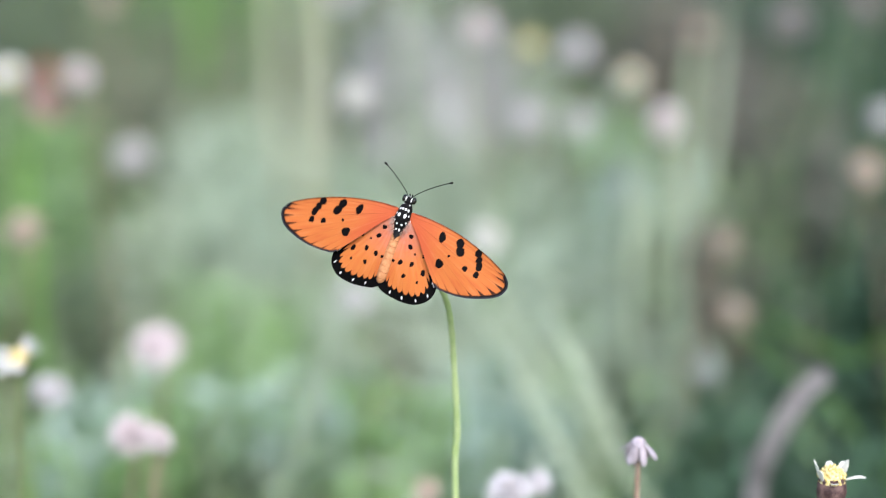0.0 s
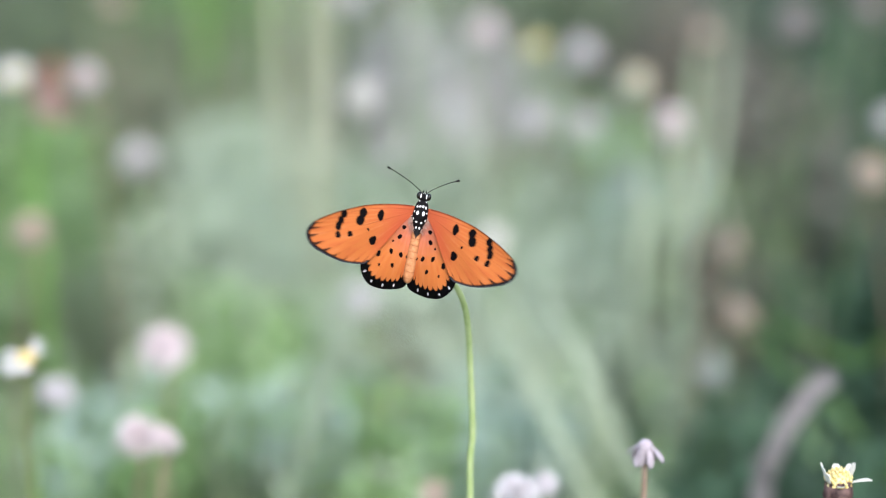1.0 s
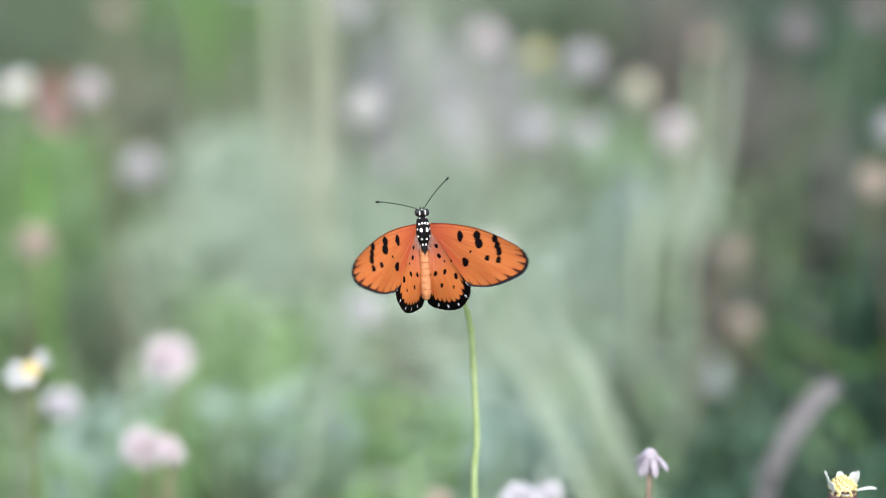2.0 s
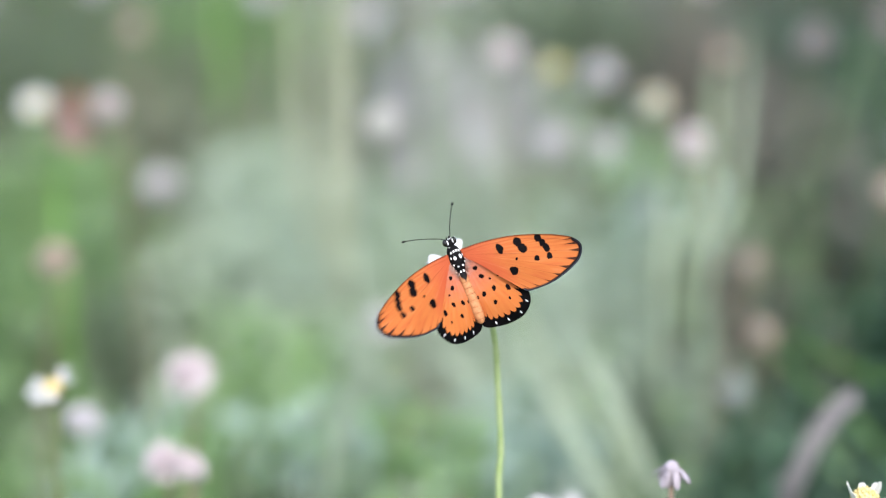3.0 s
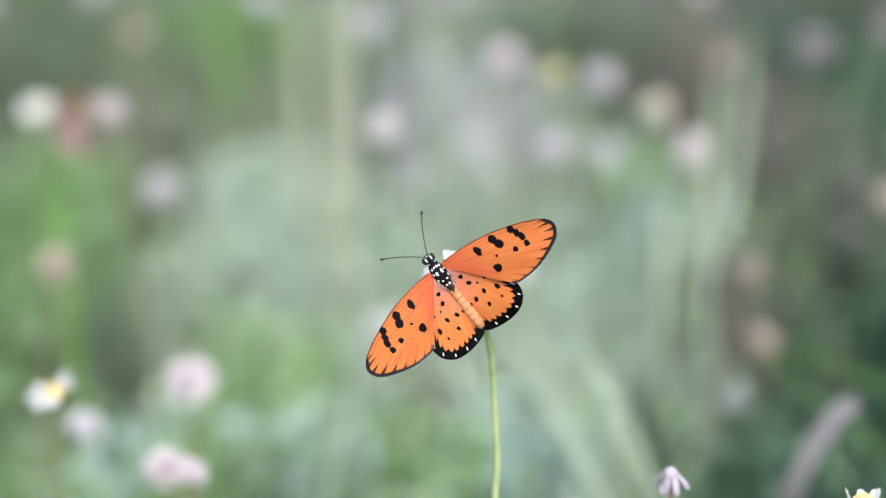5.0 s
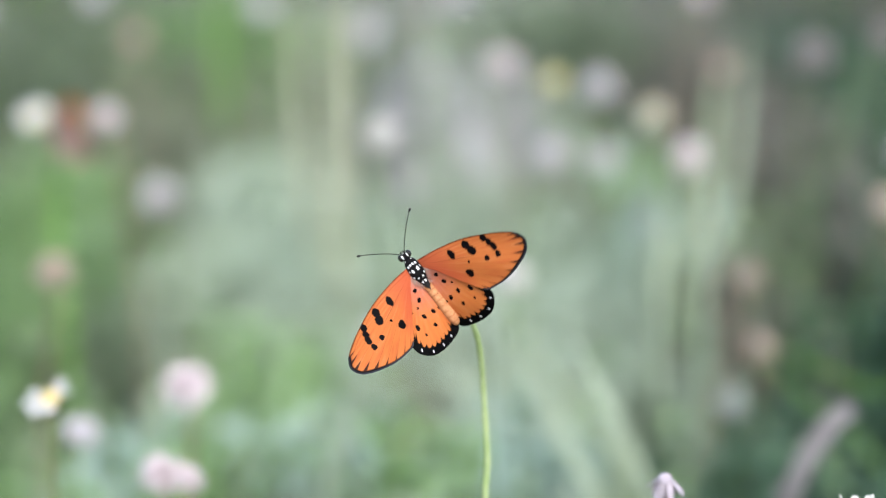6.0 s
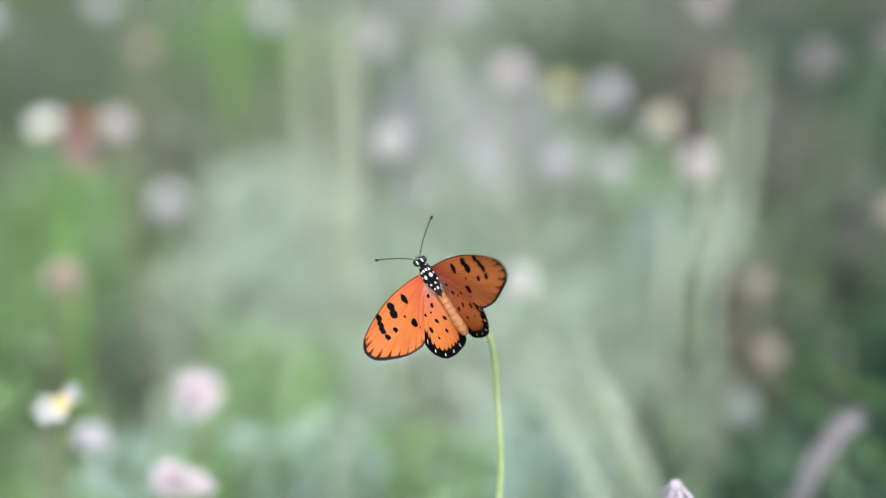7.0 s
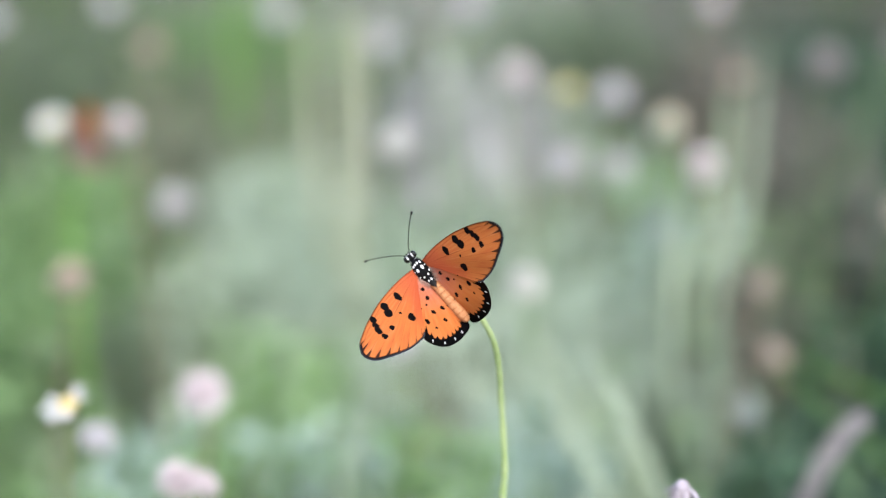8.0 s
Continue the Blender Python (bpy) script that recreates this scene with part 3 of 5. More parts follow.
def daisy(x, y, z, d, label, petal=None, lift=12.0, tilt=25.0, turn=0.0, petals=6, stem=None, calyx=None, disc=True, seed=0, foot=(0.0, 0.0), group="meadow flowers", name="daisy", heart=0.21, slim=1.0, dome=False, cup=1.8, bow=0.0, crown=0.5, sag=0.0, rays=()):
    """An upright daisy: stem, cup of bracts, domed disc, separate ray petals. d: width across the petals."""
    rng = random.Random(seed)
    thing = tagged(new(name), label, "flower", group)
    fx, fy = x + foot[0], y + foot[1]
    thing.matrix_basis = Matrix.Translation((fx, fy, 0))
    h = Vector((x - fx, y - fy, z))
    m = head_pose(h, tilt, turn)
    r = d * heart
    under = m @ Vector((0, 0, -r * (cup - 0.1)))
    part("stem", stem_mesh((0, 0, -0.01), under, (rng.uniform(-0.012, 0.012), rng.uniform(-0.01, 0.01), 0), 0.0010, 0.0007, stem or STEM_DULL), thing)
    add_calyx(thing, m, r, r * cup, calyx or CALYX)
    if disc:
        bits = [blob(m @ Vector((0, 0, 0)), (r * 0.9, r * 0.9, r * crown), 6, 12, m.to_3x3())]
        for k in range(46):
            a, q = k * 2.39996, math.sqrt((k + 0.5) / 46)
            p = m @ Vector((r * 0.95 * q * math.cos(a), r * 0.95 * q * math.sin(a), r * crown * (1.1 - 0.8 * q * q)))
            bits.append(blob(p, (r * 0.12, r * 0.12, r * 0.17), 3, 5, m.to_3x3()))
        part("disc", mesh_of("disc", *join(*bits), DISC), thing)
    if dome:
        part("dome", mesh_of("dome", *blob(m @ Vector((0, 0, -r * 0.1)), (r * 1.0, r * 1.0, r * 0.95), 8, 14, m.to_3x3()), petal or PETAL), thing, "rounded closed top of faded florets")
    for turn, up, size in rays:
        p = m @ Matrix.Rotation(radians(turn), 4, "Z") @ Matrix.Translation((0, r * 0.8, r * 0.1)) @ Matrix.Rotation(radians(up), 4, "X")
        part("petal", mesh_of("petal", *strap(size * (d / 2 - r * 0.5), slim * d * rng.uniform(0.24, 0.30), p, bow + rng.uniform(-0.2, 0.2), 0.12, across=7, along=8), petal or PETAL), thing)
    for k in range(0 if rays else petals):
        a = 2 * math.pi * (k + rng.uniform(-0.18, 0.18)) / petals
        up = radians(lift * (1 - sag * max(0.0, -math.cos(a))) + rng.uniform(-16, 16))
        p = m @ Matrix.Rotation(a, 4, "Z") @ Matrix.Translation((0, r * 0.75, r * 0.12)) @ Matrix.Rotation(up, 4, "X")
        part("petal", mesh_of("petal", *strap(d / 2 - r * 0.7, slim * d * rng.uniform(0.24, 0.32), p, bow + rng.uniform(-0.3, 0.3), 0.08), petal or PETAL), thing)
    return thing


def tuft(x, y, z, d, label, petal=None, stem=None, count=150, droop=0.6, seed=0, foot=(0.0, 0.0), group="meadow flowers", name="tuft_flower"):
    """A spent flower: a loose ball of narrow faded florets on a cup."""
    rng = random.Random(seed)
    thing = tagged(new(name), label, "flower", group)
    fx, fy = x + foot[0], y + foot[1]
    thing.matrix_basis = Matrix.Translation((fx, fy, 0))
    h = Vector((x - fx, y - fy, z))
    m = head_pose(h, rng.uniform(0, 30), rng.uniform(-60, 60))
    r = d * 0.5
    part("stem", stem_mesh((0, 0, -0.01), m @ Vector((0, 0, -r * 0.95)), (rng.uniform(-0.015, 0.015), rng.uniform(-0.01, 0.01), 0), 0.0011, 0.0007, stem or STEM_DULL), thing)
    add_calyx(thing, m @ Matrix.Translation((0, 0, -r * 0.25)), r * 0.42, r * 0.75, CALYX_GREEN, 0)
    part("core", mesh_of("core", *blob(m @ Vector((0, 0, -r * 0.12)), (r * 0.38, r * 0.38, r * 0.34), 6, 10, m.to_3x3()), petal or PETAL_PINK), thing)
    for ring, (low, high, share) in enumerate(((-25, 20, 0.4), (15, 55, 0.35), (50, 90, 0.25))):
        bits = []
        for k in range(int(count * share)):
            a, up = rng.uniform(0, 2 * math.pi), radians(rng.uniform(low, high))
            p = m @ Matrix.Translation((0, 0, -r * 0.15)) @ Matrix.Rotation(a, 4, "Z") @ Matrix.Rotation(up, 4, "X") @ Matrix.Rotation(rng.uniform(-0.8, 0.8), 4, "Y")
            bits.append(strap(r * rng.uniform(0.8, 1.2), r * rng.uniform(0.11, 0.22), p, rng.uniform(-droop, 0.4), 0.1, 0.00015, 3, 4))
        part("floret_ring", mesh_of("floret_ring", *join(*bits), petal or PETAL_PINK), thing)
    return thing


daisy(0.0913, 0.4920, 0.2828, 0.0128, "cream daisy with yellow disc, upright petals and brown bracts", tilt=-3, heart=0.285, slim=0.52, crown=0.95, cup=2.3, petal=PETAL_IVORY,
      rays=[(98, 74, 1.0), (76, 70, 1.05), (125, 66, 0.8), (0, 50, 0.8), (-40, 58, 0.9), (-65, 64, 1.0), (-96, 20, 1.1), (178, 8, 0.55)], stem=STEM_BROWN, seed=11, foot=(0.012, 0.02))
# a faded daisy whose petals hang down
daisy(0.0476, 0.5132, 0.2835, 0.0135, "faded lilac white daisy with drooping petals", petal=PETAL_WITHERED, lift=-60, tilt=10, petals=16, slim=0.46, dome=True, heart=0.14, bow=-0.2, cup=0.7, stem=STEM_BROWN, disc=False, seed=12, foot=(0.004, 0.015), calyx=PETAL_WITHERED, name="drooping_daisy")
daisy(-0.1248, 0.6271, 0.2620, 0.015, "faded cream daisy with yellow disc and brown bracts", tilt=10, heart=0.2, crown=1.0, cup=1.6, petal=PETAL_DULL,
      rays=[(-66, 52, 1.1), (-106, 46, 1.1), (-32, 56, 1.0), (98, -4, 1.1), (138, -14, 1.0), (66, 14, 0.9), (182, -22, 0.6)], seed=13, foot=(0.01, 0.02))

NEAR_FLOWERS = [
    (-0.136, 0.736, 0.209, 0.0125, PETAL_LILAC),
    (-0.099, 0.741, 0.224, 0.0175, PETAL_PINK),
    (-0.097, 0.657, 0.226, 0.0137, PETAL_PINK),
    (-0.088, 0.648, 0.228, 0.0100, PETAL_PINK),
    (0.018, 0.569, 0.245, 0.0137, PETAL_LILAC),
    (0.027, 0.593, 0.238, 0.0075, PETAL_LILAC),
    (-0.005, 0.661, 0.205, 0.0088, PETAL_PEACH),
    (0.016, 0.829, 0.235, 0.0163, PETAL_IVORY),
    (-0.037, 0.897, 0.187, 0.0181, PETAL_LILAC),
    (-0.165, 0.858, 0.229, 0.0181, PETAL_PEACH),
    (-0.157, 1.108, 0.189, 0.0231, PETAL_LILAC),
]
FAR_FLOWERS = [
    (-0.193, 0.986, 0.260, 0.0215, PETAL),
    (-0.162, 0.986, 0.260, 0.0190, PETAL_PINK),
    (-0.037, 0.941, 0.263, 0.0198, PETAL_IVORY),
    (-0.053, 1.214, 0.250, 0.0215, PETAL_LILAC),
    (-0.020, 1.251, 0.222, 0.0231, PETAL_LILAC),
    (0.019, 1.148, 0.247, 0.0215, PETAL_PINK),
    (0.045, 1.145, 0.238, 0.0181, PETAL_YELLOW),
    (0.068, 1.145, 0.235, 0.0231, PETAL_LILAC),
    (0.087, 1.029, 0.249, 0.0185, PETAL_CREAM),
    (0.041, 1.066, 0.221, 0.0215, PETAL_LILAC),
    (0.069, 1.108, 0.207, 0.0198, PETAL_LILAC),
    (0.103, 1.023, 0.230, 0.0215, PETAL_PINK),
    (0.139, 1.208, 0.231, 0.0181, PETAL_PEACH),
    (0.188, 1.210, 0.237, 0.0265, PETAL_DUSKY),
    (0.186, 0.962, 0.224, 0.0205, PETAL_PEACH),
    (0.124, 0.952, 0.194, 0.0149, PETAL_PEACH),
    (0.128, 0.942, 0.164, 0.0165, PETAL_PEACH),
    (0.229, 1.213, 0.245, 0.0215, PETAL_DUSKY),
    (0.204, 1.023, 0.232, 0.0181, PETAL_LILAC),
]
EDGE_FLOWERS = [
    (0.002, 1.323, 0.159, 0.0264, PETAL_LILAC),
    (-0.031, 1.273, 0.147, 0.0247, PETAL_LILAC),
    (0.013, 1.361, 0.132, 0.0264, PETAL_LILAC),
    (-0.193, 1.300, 0.231, 0.0215, PETAL_PEACH),
    (-0.115, 1.263, 0.256, 0.0215, PETAL_LILAC),
    (-0.006, 1.220, 0.269, 0.0215, PETAL_LILAC),
    (0.127, 1.220, 0.269, 0.0198, PETAL_PINK),
    (-0.267, 1.219, 0.265, 0.0215, PETAL_LILAC),
    (-0.203, 1.221, 0.271, 0.0198, PETAL_LILAC),
    (0.095, 1.098, 0.176, 0.0198, PETAL_FADED),
    (0.113, 0.916, 0.147, 0.0165, PETAL_FADED),
    (-0.048, 0.984, 0.112, 0.0149, PETAL_FADED),
]
LABELS = {
    PETAL_FADED: "dull grey-green withered flower on a thin stem",
    PETAL_CREAM: "cream yellow fluffy flower on a thin stem",
    PETAL_DUSKY: "dusky pink withered flower on a thin stem",
    PETAL_IVORY: "ivory white fluffy flower on a thin stem",
    PETAL: "cream white daisy with a yellow disc in the meadow",
    PETAL_PINK: "faded pinkish white fluffy flower on a thin stem",
    PETAL_PEACH: "withered peach brown flower head on a thin stem",
    PETAL_LILAC: "pale lilac white fluffy flower on a thin stem",
    PETAL_YELLOW: "yellow daisy on a thin green stem",
}
for k, (x, y, z, d, petal) in enumerate(NEAR_FLOWERS + FAR_FLOWERS + EDGE_FLOWERS):
    d *= 0.74 if y > 0.9 else 0.85 if y > 0.8 else 1.0
    side = (0.02 * math.sin(k * 2.1), 0.03 + 0.01 * math.cos(k * 1.7))
    if petal in (PETAL, PETAL_YELLOW):
        daisy(x, y, z, d, LABELS[petal], petal=petal, lift=15, tilt=30, petals=8, heart=0.2, seed=40 + k, foot=side)
    else:
        tuft(x, y, z, d, LABELS[petal], petal=petal, count=240 if y > 0.9 else 170, stem=STEM_BROWN if petal in (PETAL_PEACH, PETAL_PINK) else None, seed=40 + k, foot=side)

HOST_FOOT = (0.0037, 0.5154, 0.0)
HOST_STEM = [(0.0000, 0.0000, -0.0100), (0.0033, 0.0001, 0.0939), (0.0029, 0.0001, 0.1877), (-0.0006, 0.0002, 0.2682), (-0.0002, -0.0002, 0.2864), (-0.0011, -0.0026, 0.3049), (-0.0018, -0.0063, 0.3161), (-0.0031, -0.0092, 0.3234), (-0.0058, -0.0114, 0.3295), (-0.0090, -0.0101, 0.3335), (-0.0112, -0.0094, 0.3357)]


def host_flower():
    """The white daisy on a bent yellow-green stem that carries the butterfly."""
    thing = tagged(new("daisy"), "white daisy on a bent yellow-green stem under the butterfly", "flower", "meadow flowers")
    thing.matrix_basis = Matrix.Translation(HOST_FOOT)
    line = smooth_line(HOST_STEM, 6)
    n = len(line) - 1
    part("stem", mesh_of("stem", *tube(line, [0.00088 - 0.00022 * i / n + 0.00006 * math.sin(i * 1.9) for i in range(n + 1)], 10), STEM), thing, "bent yellow-green stem")
    m = Matrix.Translation((-0.0116, -0.0090, 0.3370)) @ Matrix.Rotation(radians(30), 4, "Y") @ Matrix.Rotation(radians(-12), 4, "X") @ Matrix.Rotation(radians(58), 4, "X")
    add_calyx(thing, m, 0.0022, 0.004, CALYX_GREEN)
    part("disc", mesh_of("disc", *blob(m @ Vector((0, 0, 0)), (0.0021, 0.0021, 0.001), 6, 12, m.to_3x3()), DISC), thing)
    for k, a in enumerate((22, 119, 188, 254, 320)):
        p = m @ Matrix.Rotation(radians(a), 4, "Z") @ Matrix.Translation((0, 0.0016, 0.0002)) @ Matrix.Rotation(radians(4 + 3 * math.sin(k * 2.3)), 4, "X")
        part("petal", mesh_of("petal", *strap(0.0057, 0.0038, p, -0.15, 0.3, across=9, along=9), PETAL), thing)
    return thing


host = host_flower()


def blade(line, widths, mat, label):
    """One long folded grass blade that rises from the ground."""
    foot = Vector((line[0][0], line[0][1], 0))
    ctrl = [Vector((0, 0, -0.01))] + [Vector(p) - foot for p in line]
    run = smooth_line(ctrl, 5)
    wide = [widths[0] * 0.8] + list(widths)
    verts, faces = [], []
    n = len(run) - 1
    for i, p in enumerate(run):
        f = i / n * (len(wide) - 1)
        j = min(int(f), len(wide) - 2)
        w = wide[j] + (wide[j + 1] - wide[j]) * (f - j)
        d = (run[min(i + 1, n)] - run[max(i - 1, 0)]).normalized()
        side = d.cross(Vector((0.15, -1, 0.1))).normalized()
        back = side.cross(d)
        for s, b in ((-0.5, 0.12), (-0.2, 0.0), (0.0, -0.1), (0.2, 0.0), (0.5, 0.12), (0.2, 0.06), (0.0, -0.04), (-0.2, 0.06)):
            verts.append(p + side * s * w + back * b * w)
    for i in range(n):
        for k in range(8):
            a, b = i * 8 + k, i * 8 + (k + 1) % 8
            faces.append((a, b, b + 8, a + 8))
    faces += [tuple(range(8)), tuple(range(n * 8, n * 8 + 8))]
    thing = tagged(new("grass_blade"), label, "grass blade", "tall grass blades")
    thing.matrix_basis = Matrix.Translation(foot)
    part("leaf", mesh_of("leaf", verts, faces, mat), thing)
    part("midrib", mesh_of("midrib", *tube([p + Vector((0, -0.0006, 0)) for p in run], [0.0007 - 0.0005 * i / n for i in range(n + 1)], 5), mat), thing)
    return thing


blade([(0.106, 0.711, 0.179), (0.107, 0.709, 0.190), (0.109, 0.707, 0.199), (0.114, 0.706, 0.211), (0.121, 0.711, 0.219), (0.130, 0.718, 0.222)], [0.0075, 0.0078, 0.008, 0.0085, 0.009, 0.007], STRAW, "dead grey lilac grass blade arching over")
blade([(0.066, 0.765, 0.126), (0.051, 0.770, 0.154), (0.044, 0.775, 0.170), (0.032, 0.790, 0.186), (0.021, 0.810, 0.199), (0.011, 0.840, 0.208)], [0.0055, 0.0055, 0.0055, 0.005, 0.004, 0.0025], PALE_BLADE, "pale green grass blade leaning aside")
blade([(0.083, 0.785, 0.124), (0.071, 0.790, 0.152), (0.061, 0.800, 0.172), (0.053, 0.810, 0.187), (0.044, 0.830, 0.198), (0.036, 0.860, 0.203)], [0.0035, 0.004, 0.005, 0.006, 0.0055, 0.0025], PALE_BLADE, "pale green grass blade leaning aside")
blade([(0.059, 0.840, 0.142), (0.047, 0.850, 0.160), (0.034, 0.870, 0.174), (0.024, 0.890, 0.184)], [0.005, 0.006, 0.005, 0.003], PALE_GRASS, "pale green grass blade leaning aside")
blade([(-0.084, 1.160, 0.142), (-0.088, 1.170, 0.180), (-0.092, 1.190, 0.219), (-0.096, 1.220, 0.262)], [0.005, 0.005, 0.005, 0.004], PALE_STRAW, "tall pale upright grass blade")
blade([(-0.070, 1.140, 0.145), (-0.070, 1.150, 0.186), (-0.071, 1.170, 0.226), (-0.072, 1.200, 0.268)], [0.006, 0.006, 0.006, 0.004], PALE_STRAW, "tall pale straw green upright blade")
blade([(-0.062, 1.100, 0.161), (-0.061, 1.110, 0.197), (-0.061, 1.130, 0.236), (-0.061, 1.150, 0.278)], [0.003, 0.0035, 0.0035, 0.0025], PALE_STRAW, "tall pale straw green upright blade")
blade([(-0.025, 1.160, 0.158), (-0.023, 1.170, 0.186), (-0.022, 1.190, 0.215), (-0.021, 1.210, 0.257)], [0.004, 0.0045, 0.004, 0.003], PALE_BLADE, "tall pale upright grass blade")
blade([(-0.010, 1.200, 0.146), (-0.009, 1.210, 0.176), (-0.008, 1.240, 0.203), (-0.008, 1.270, 0.245)], [0.004, 0.005, 0.004, 0.003], PALE_BLADE, "tall pale upright grass blade")
blade([(0.015, 1.200, 0.143), (0.014, 1.210, 0.172), (0.013, 1.240, 0.203), (0.012, 1.270, 0.242)], [0.004, 0.005, 0.004, 0.003], PALE_BLADE, "tall pale upright grass blade")
blade([(0.109, 1.000, 0.167), (0.120, 1.020, 0.191), (0.129, 1.050, 0.213), (0.136, 1.090, 0.239), (0.141, 1.130, 0.265)], [0.005, 0.006, 0.005, 0.004, 0.002], PALE_BLADE, "tall pale upright grass blade")
blade([(0.104, 1.060, 0.147), (0.115, 1.080, 0.179), (0.122, 1.110, 0.208), (0.129, 1.150, 0.237)], [0.008, 0.01, 0.008, 0.004], PALE_GRASS, "tall pale upright grass blade")
blade([(0.165, 1.050, 0.185), (0.180, 1.080, 0.213), (0.193, 1.110, 0.240), (0.204, 1.150, 0.261)], [0.004, 0.0055, 0.005, 0.003], GRASS, "thin green grass blade leaning aside")
blade([(0.086, 0.980, 0.174), (0.090, 1.000, 0.186), (0.091, 1.030, 0.199), (0.092, 1.070, 0.208)], [0.006, 0.008, 0.007, 0.003], PALE_BLADE, "tall pale upright grass blade")
blade([(-0.066, 0.790, 0.126), (-0.056, 0.800, 0.157), (-0.051, 0.810, 0.178), (-0.045, 0.830, 0.191), (-0.039, 0.860, 0.202)], [0.002, 0.002, 0.002, 0.002, 0.0012], PALE_BLADE, "thin pale grass blade leaning aside")
blade([(-0.056, 0.790, 0.140), (-0.046, 0.800, 0.182), (-0.042, 0.820, 0.193), (-0.038, 0.840, 0.199), (-0.035, 0.870, 0.208)], [0.0015, 0.0015, 0.0018, 0.0015, 0.001], PALE_BLADE, "thin pale grass blade leaning aside")
blade([(0.172, 0.820, 0.126), (0.158, 0.825, 0.159), (0.146, 0.830, 0.172), (0.137, 0.840, 0.175), (0.129, 0.860, 0.178), (0.121, 0.880, 0.182)], [0.002, 0.002, 0.002, 0.002, 0.002, 0.0015], BRIGHT_GRASS, "thin green grass blade leaning aside")
blade([(0.177, 0.830, 0.181), (0.162, 0.840, 0.181), (0.144, 0.860, 0.183), (0.126, 0.880, 0.188)], [0.002, 0.003, 0.003, 0.0015], BRIGHT_GRASS, "thin green grass blade leaning aside")
blade([(-0.019, 1.524, 0.013), (-0.024, 1.500, 0.102), (-0.027, 1.470, 0.171), (-0.029, 1.489, 0.228)], [0.006, 0.008, 0.008, 0.004], DRY_GRASS, "tall grey dry grass blade")
blade([(0.020, 1.474, 0.021), (0.016, 1.443, 0.086), (0.014, 1.460, 0.139), (0.012, 1.475, 0.185)], [0.006, 0.007, 0.006, 0.003], DRY_GRASS, "tall grey dry grass blade")
blade([(-0.013, 1.229, 0.074), (-0.010, 1.242, 0.117), (-0.006, 1.254, 0.154), (-0.005, 1.262, 0.178)], [0.004, 0.005, 0.004, 0.002], PALE_GRASS, "tall pale upright grass blade")
blade([(0.195, 1.230, 0.080), (0.215, 1.247, 0.132), (0.234, 1.284, 0.180), (0.246, 1.330, 0.223)], [0.0012, 0.0015, 0.0015, 0.001], PALE_GRASS, "tall pale upright grass blade")
blade([(0.082, 1.127, 0.084), (0.094, 1.140, 0.127), (0.097, 1.151, 0.161), (0.103, 1.159, 0.183)], [0.005, 0.006, 0.005, 0.003], PALE_GRASS, "tall pale upright grass blade")
blade([(-0.177, 0.942, 0.163), (-0.180, 0.954, 0.201), (-0.186, 0.981, 0.219), (-0.188, 1.018, 0.235)], [0.006, 0.007, 0.006, 0.003], BRIGHT_GRASS, "bright green upright grass blade")
blade([(-0.172, 1.551, 0.096), (-0.172, 1.566, 0.142), (-0.174, 1.581, 0.187), (-0.176, 1.595, 0.232)], [0.01, 0.012, 0.01, 0.005], BRIGHT_GRASS, "bright green upright grass blade")
REST = pose(-0.1908, 1.0273, 0.2314) @ pose(0, 0, 0, 0, 0, 76)


# ---- butterfly ----
FORE_EDGE = [(0.0, 0.5), (1.2, 0.9), (7.1, 0.8), (13.1, 0.0), (19.1, -1.7), (23.4, -3.4), (26.2, -5.1), (27.3, -7.3), (25.9, -10.0), (22.3, -12.0),
             (18.3, -13.2), (14.2, -13.5), (11.6, -12.9), (7.6, -8.4), (3.8, -4.2), (0.6, -1.2)]
HIND_EDGE = [(-0.3, 0.4), (3.6, -1.6), (8.6, -5.6), (11.1, -10.2), (11.6, -12.9), (10.9, -15.4), (8.5, -17.4), (5.0, -18.0), (1.8, -17.7), (-0.6, -17.0),
             (-1.7, -15.4), (-1.5, -9.8), (-1.0, -4.8)]
FORE_HINGE, HIND_HINGE = (1.4, 1.2, 0.4), (1.4, -0.2, 0.25)


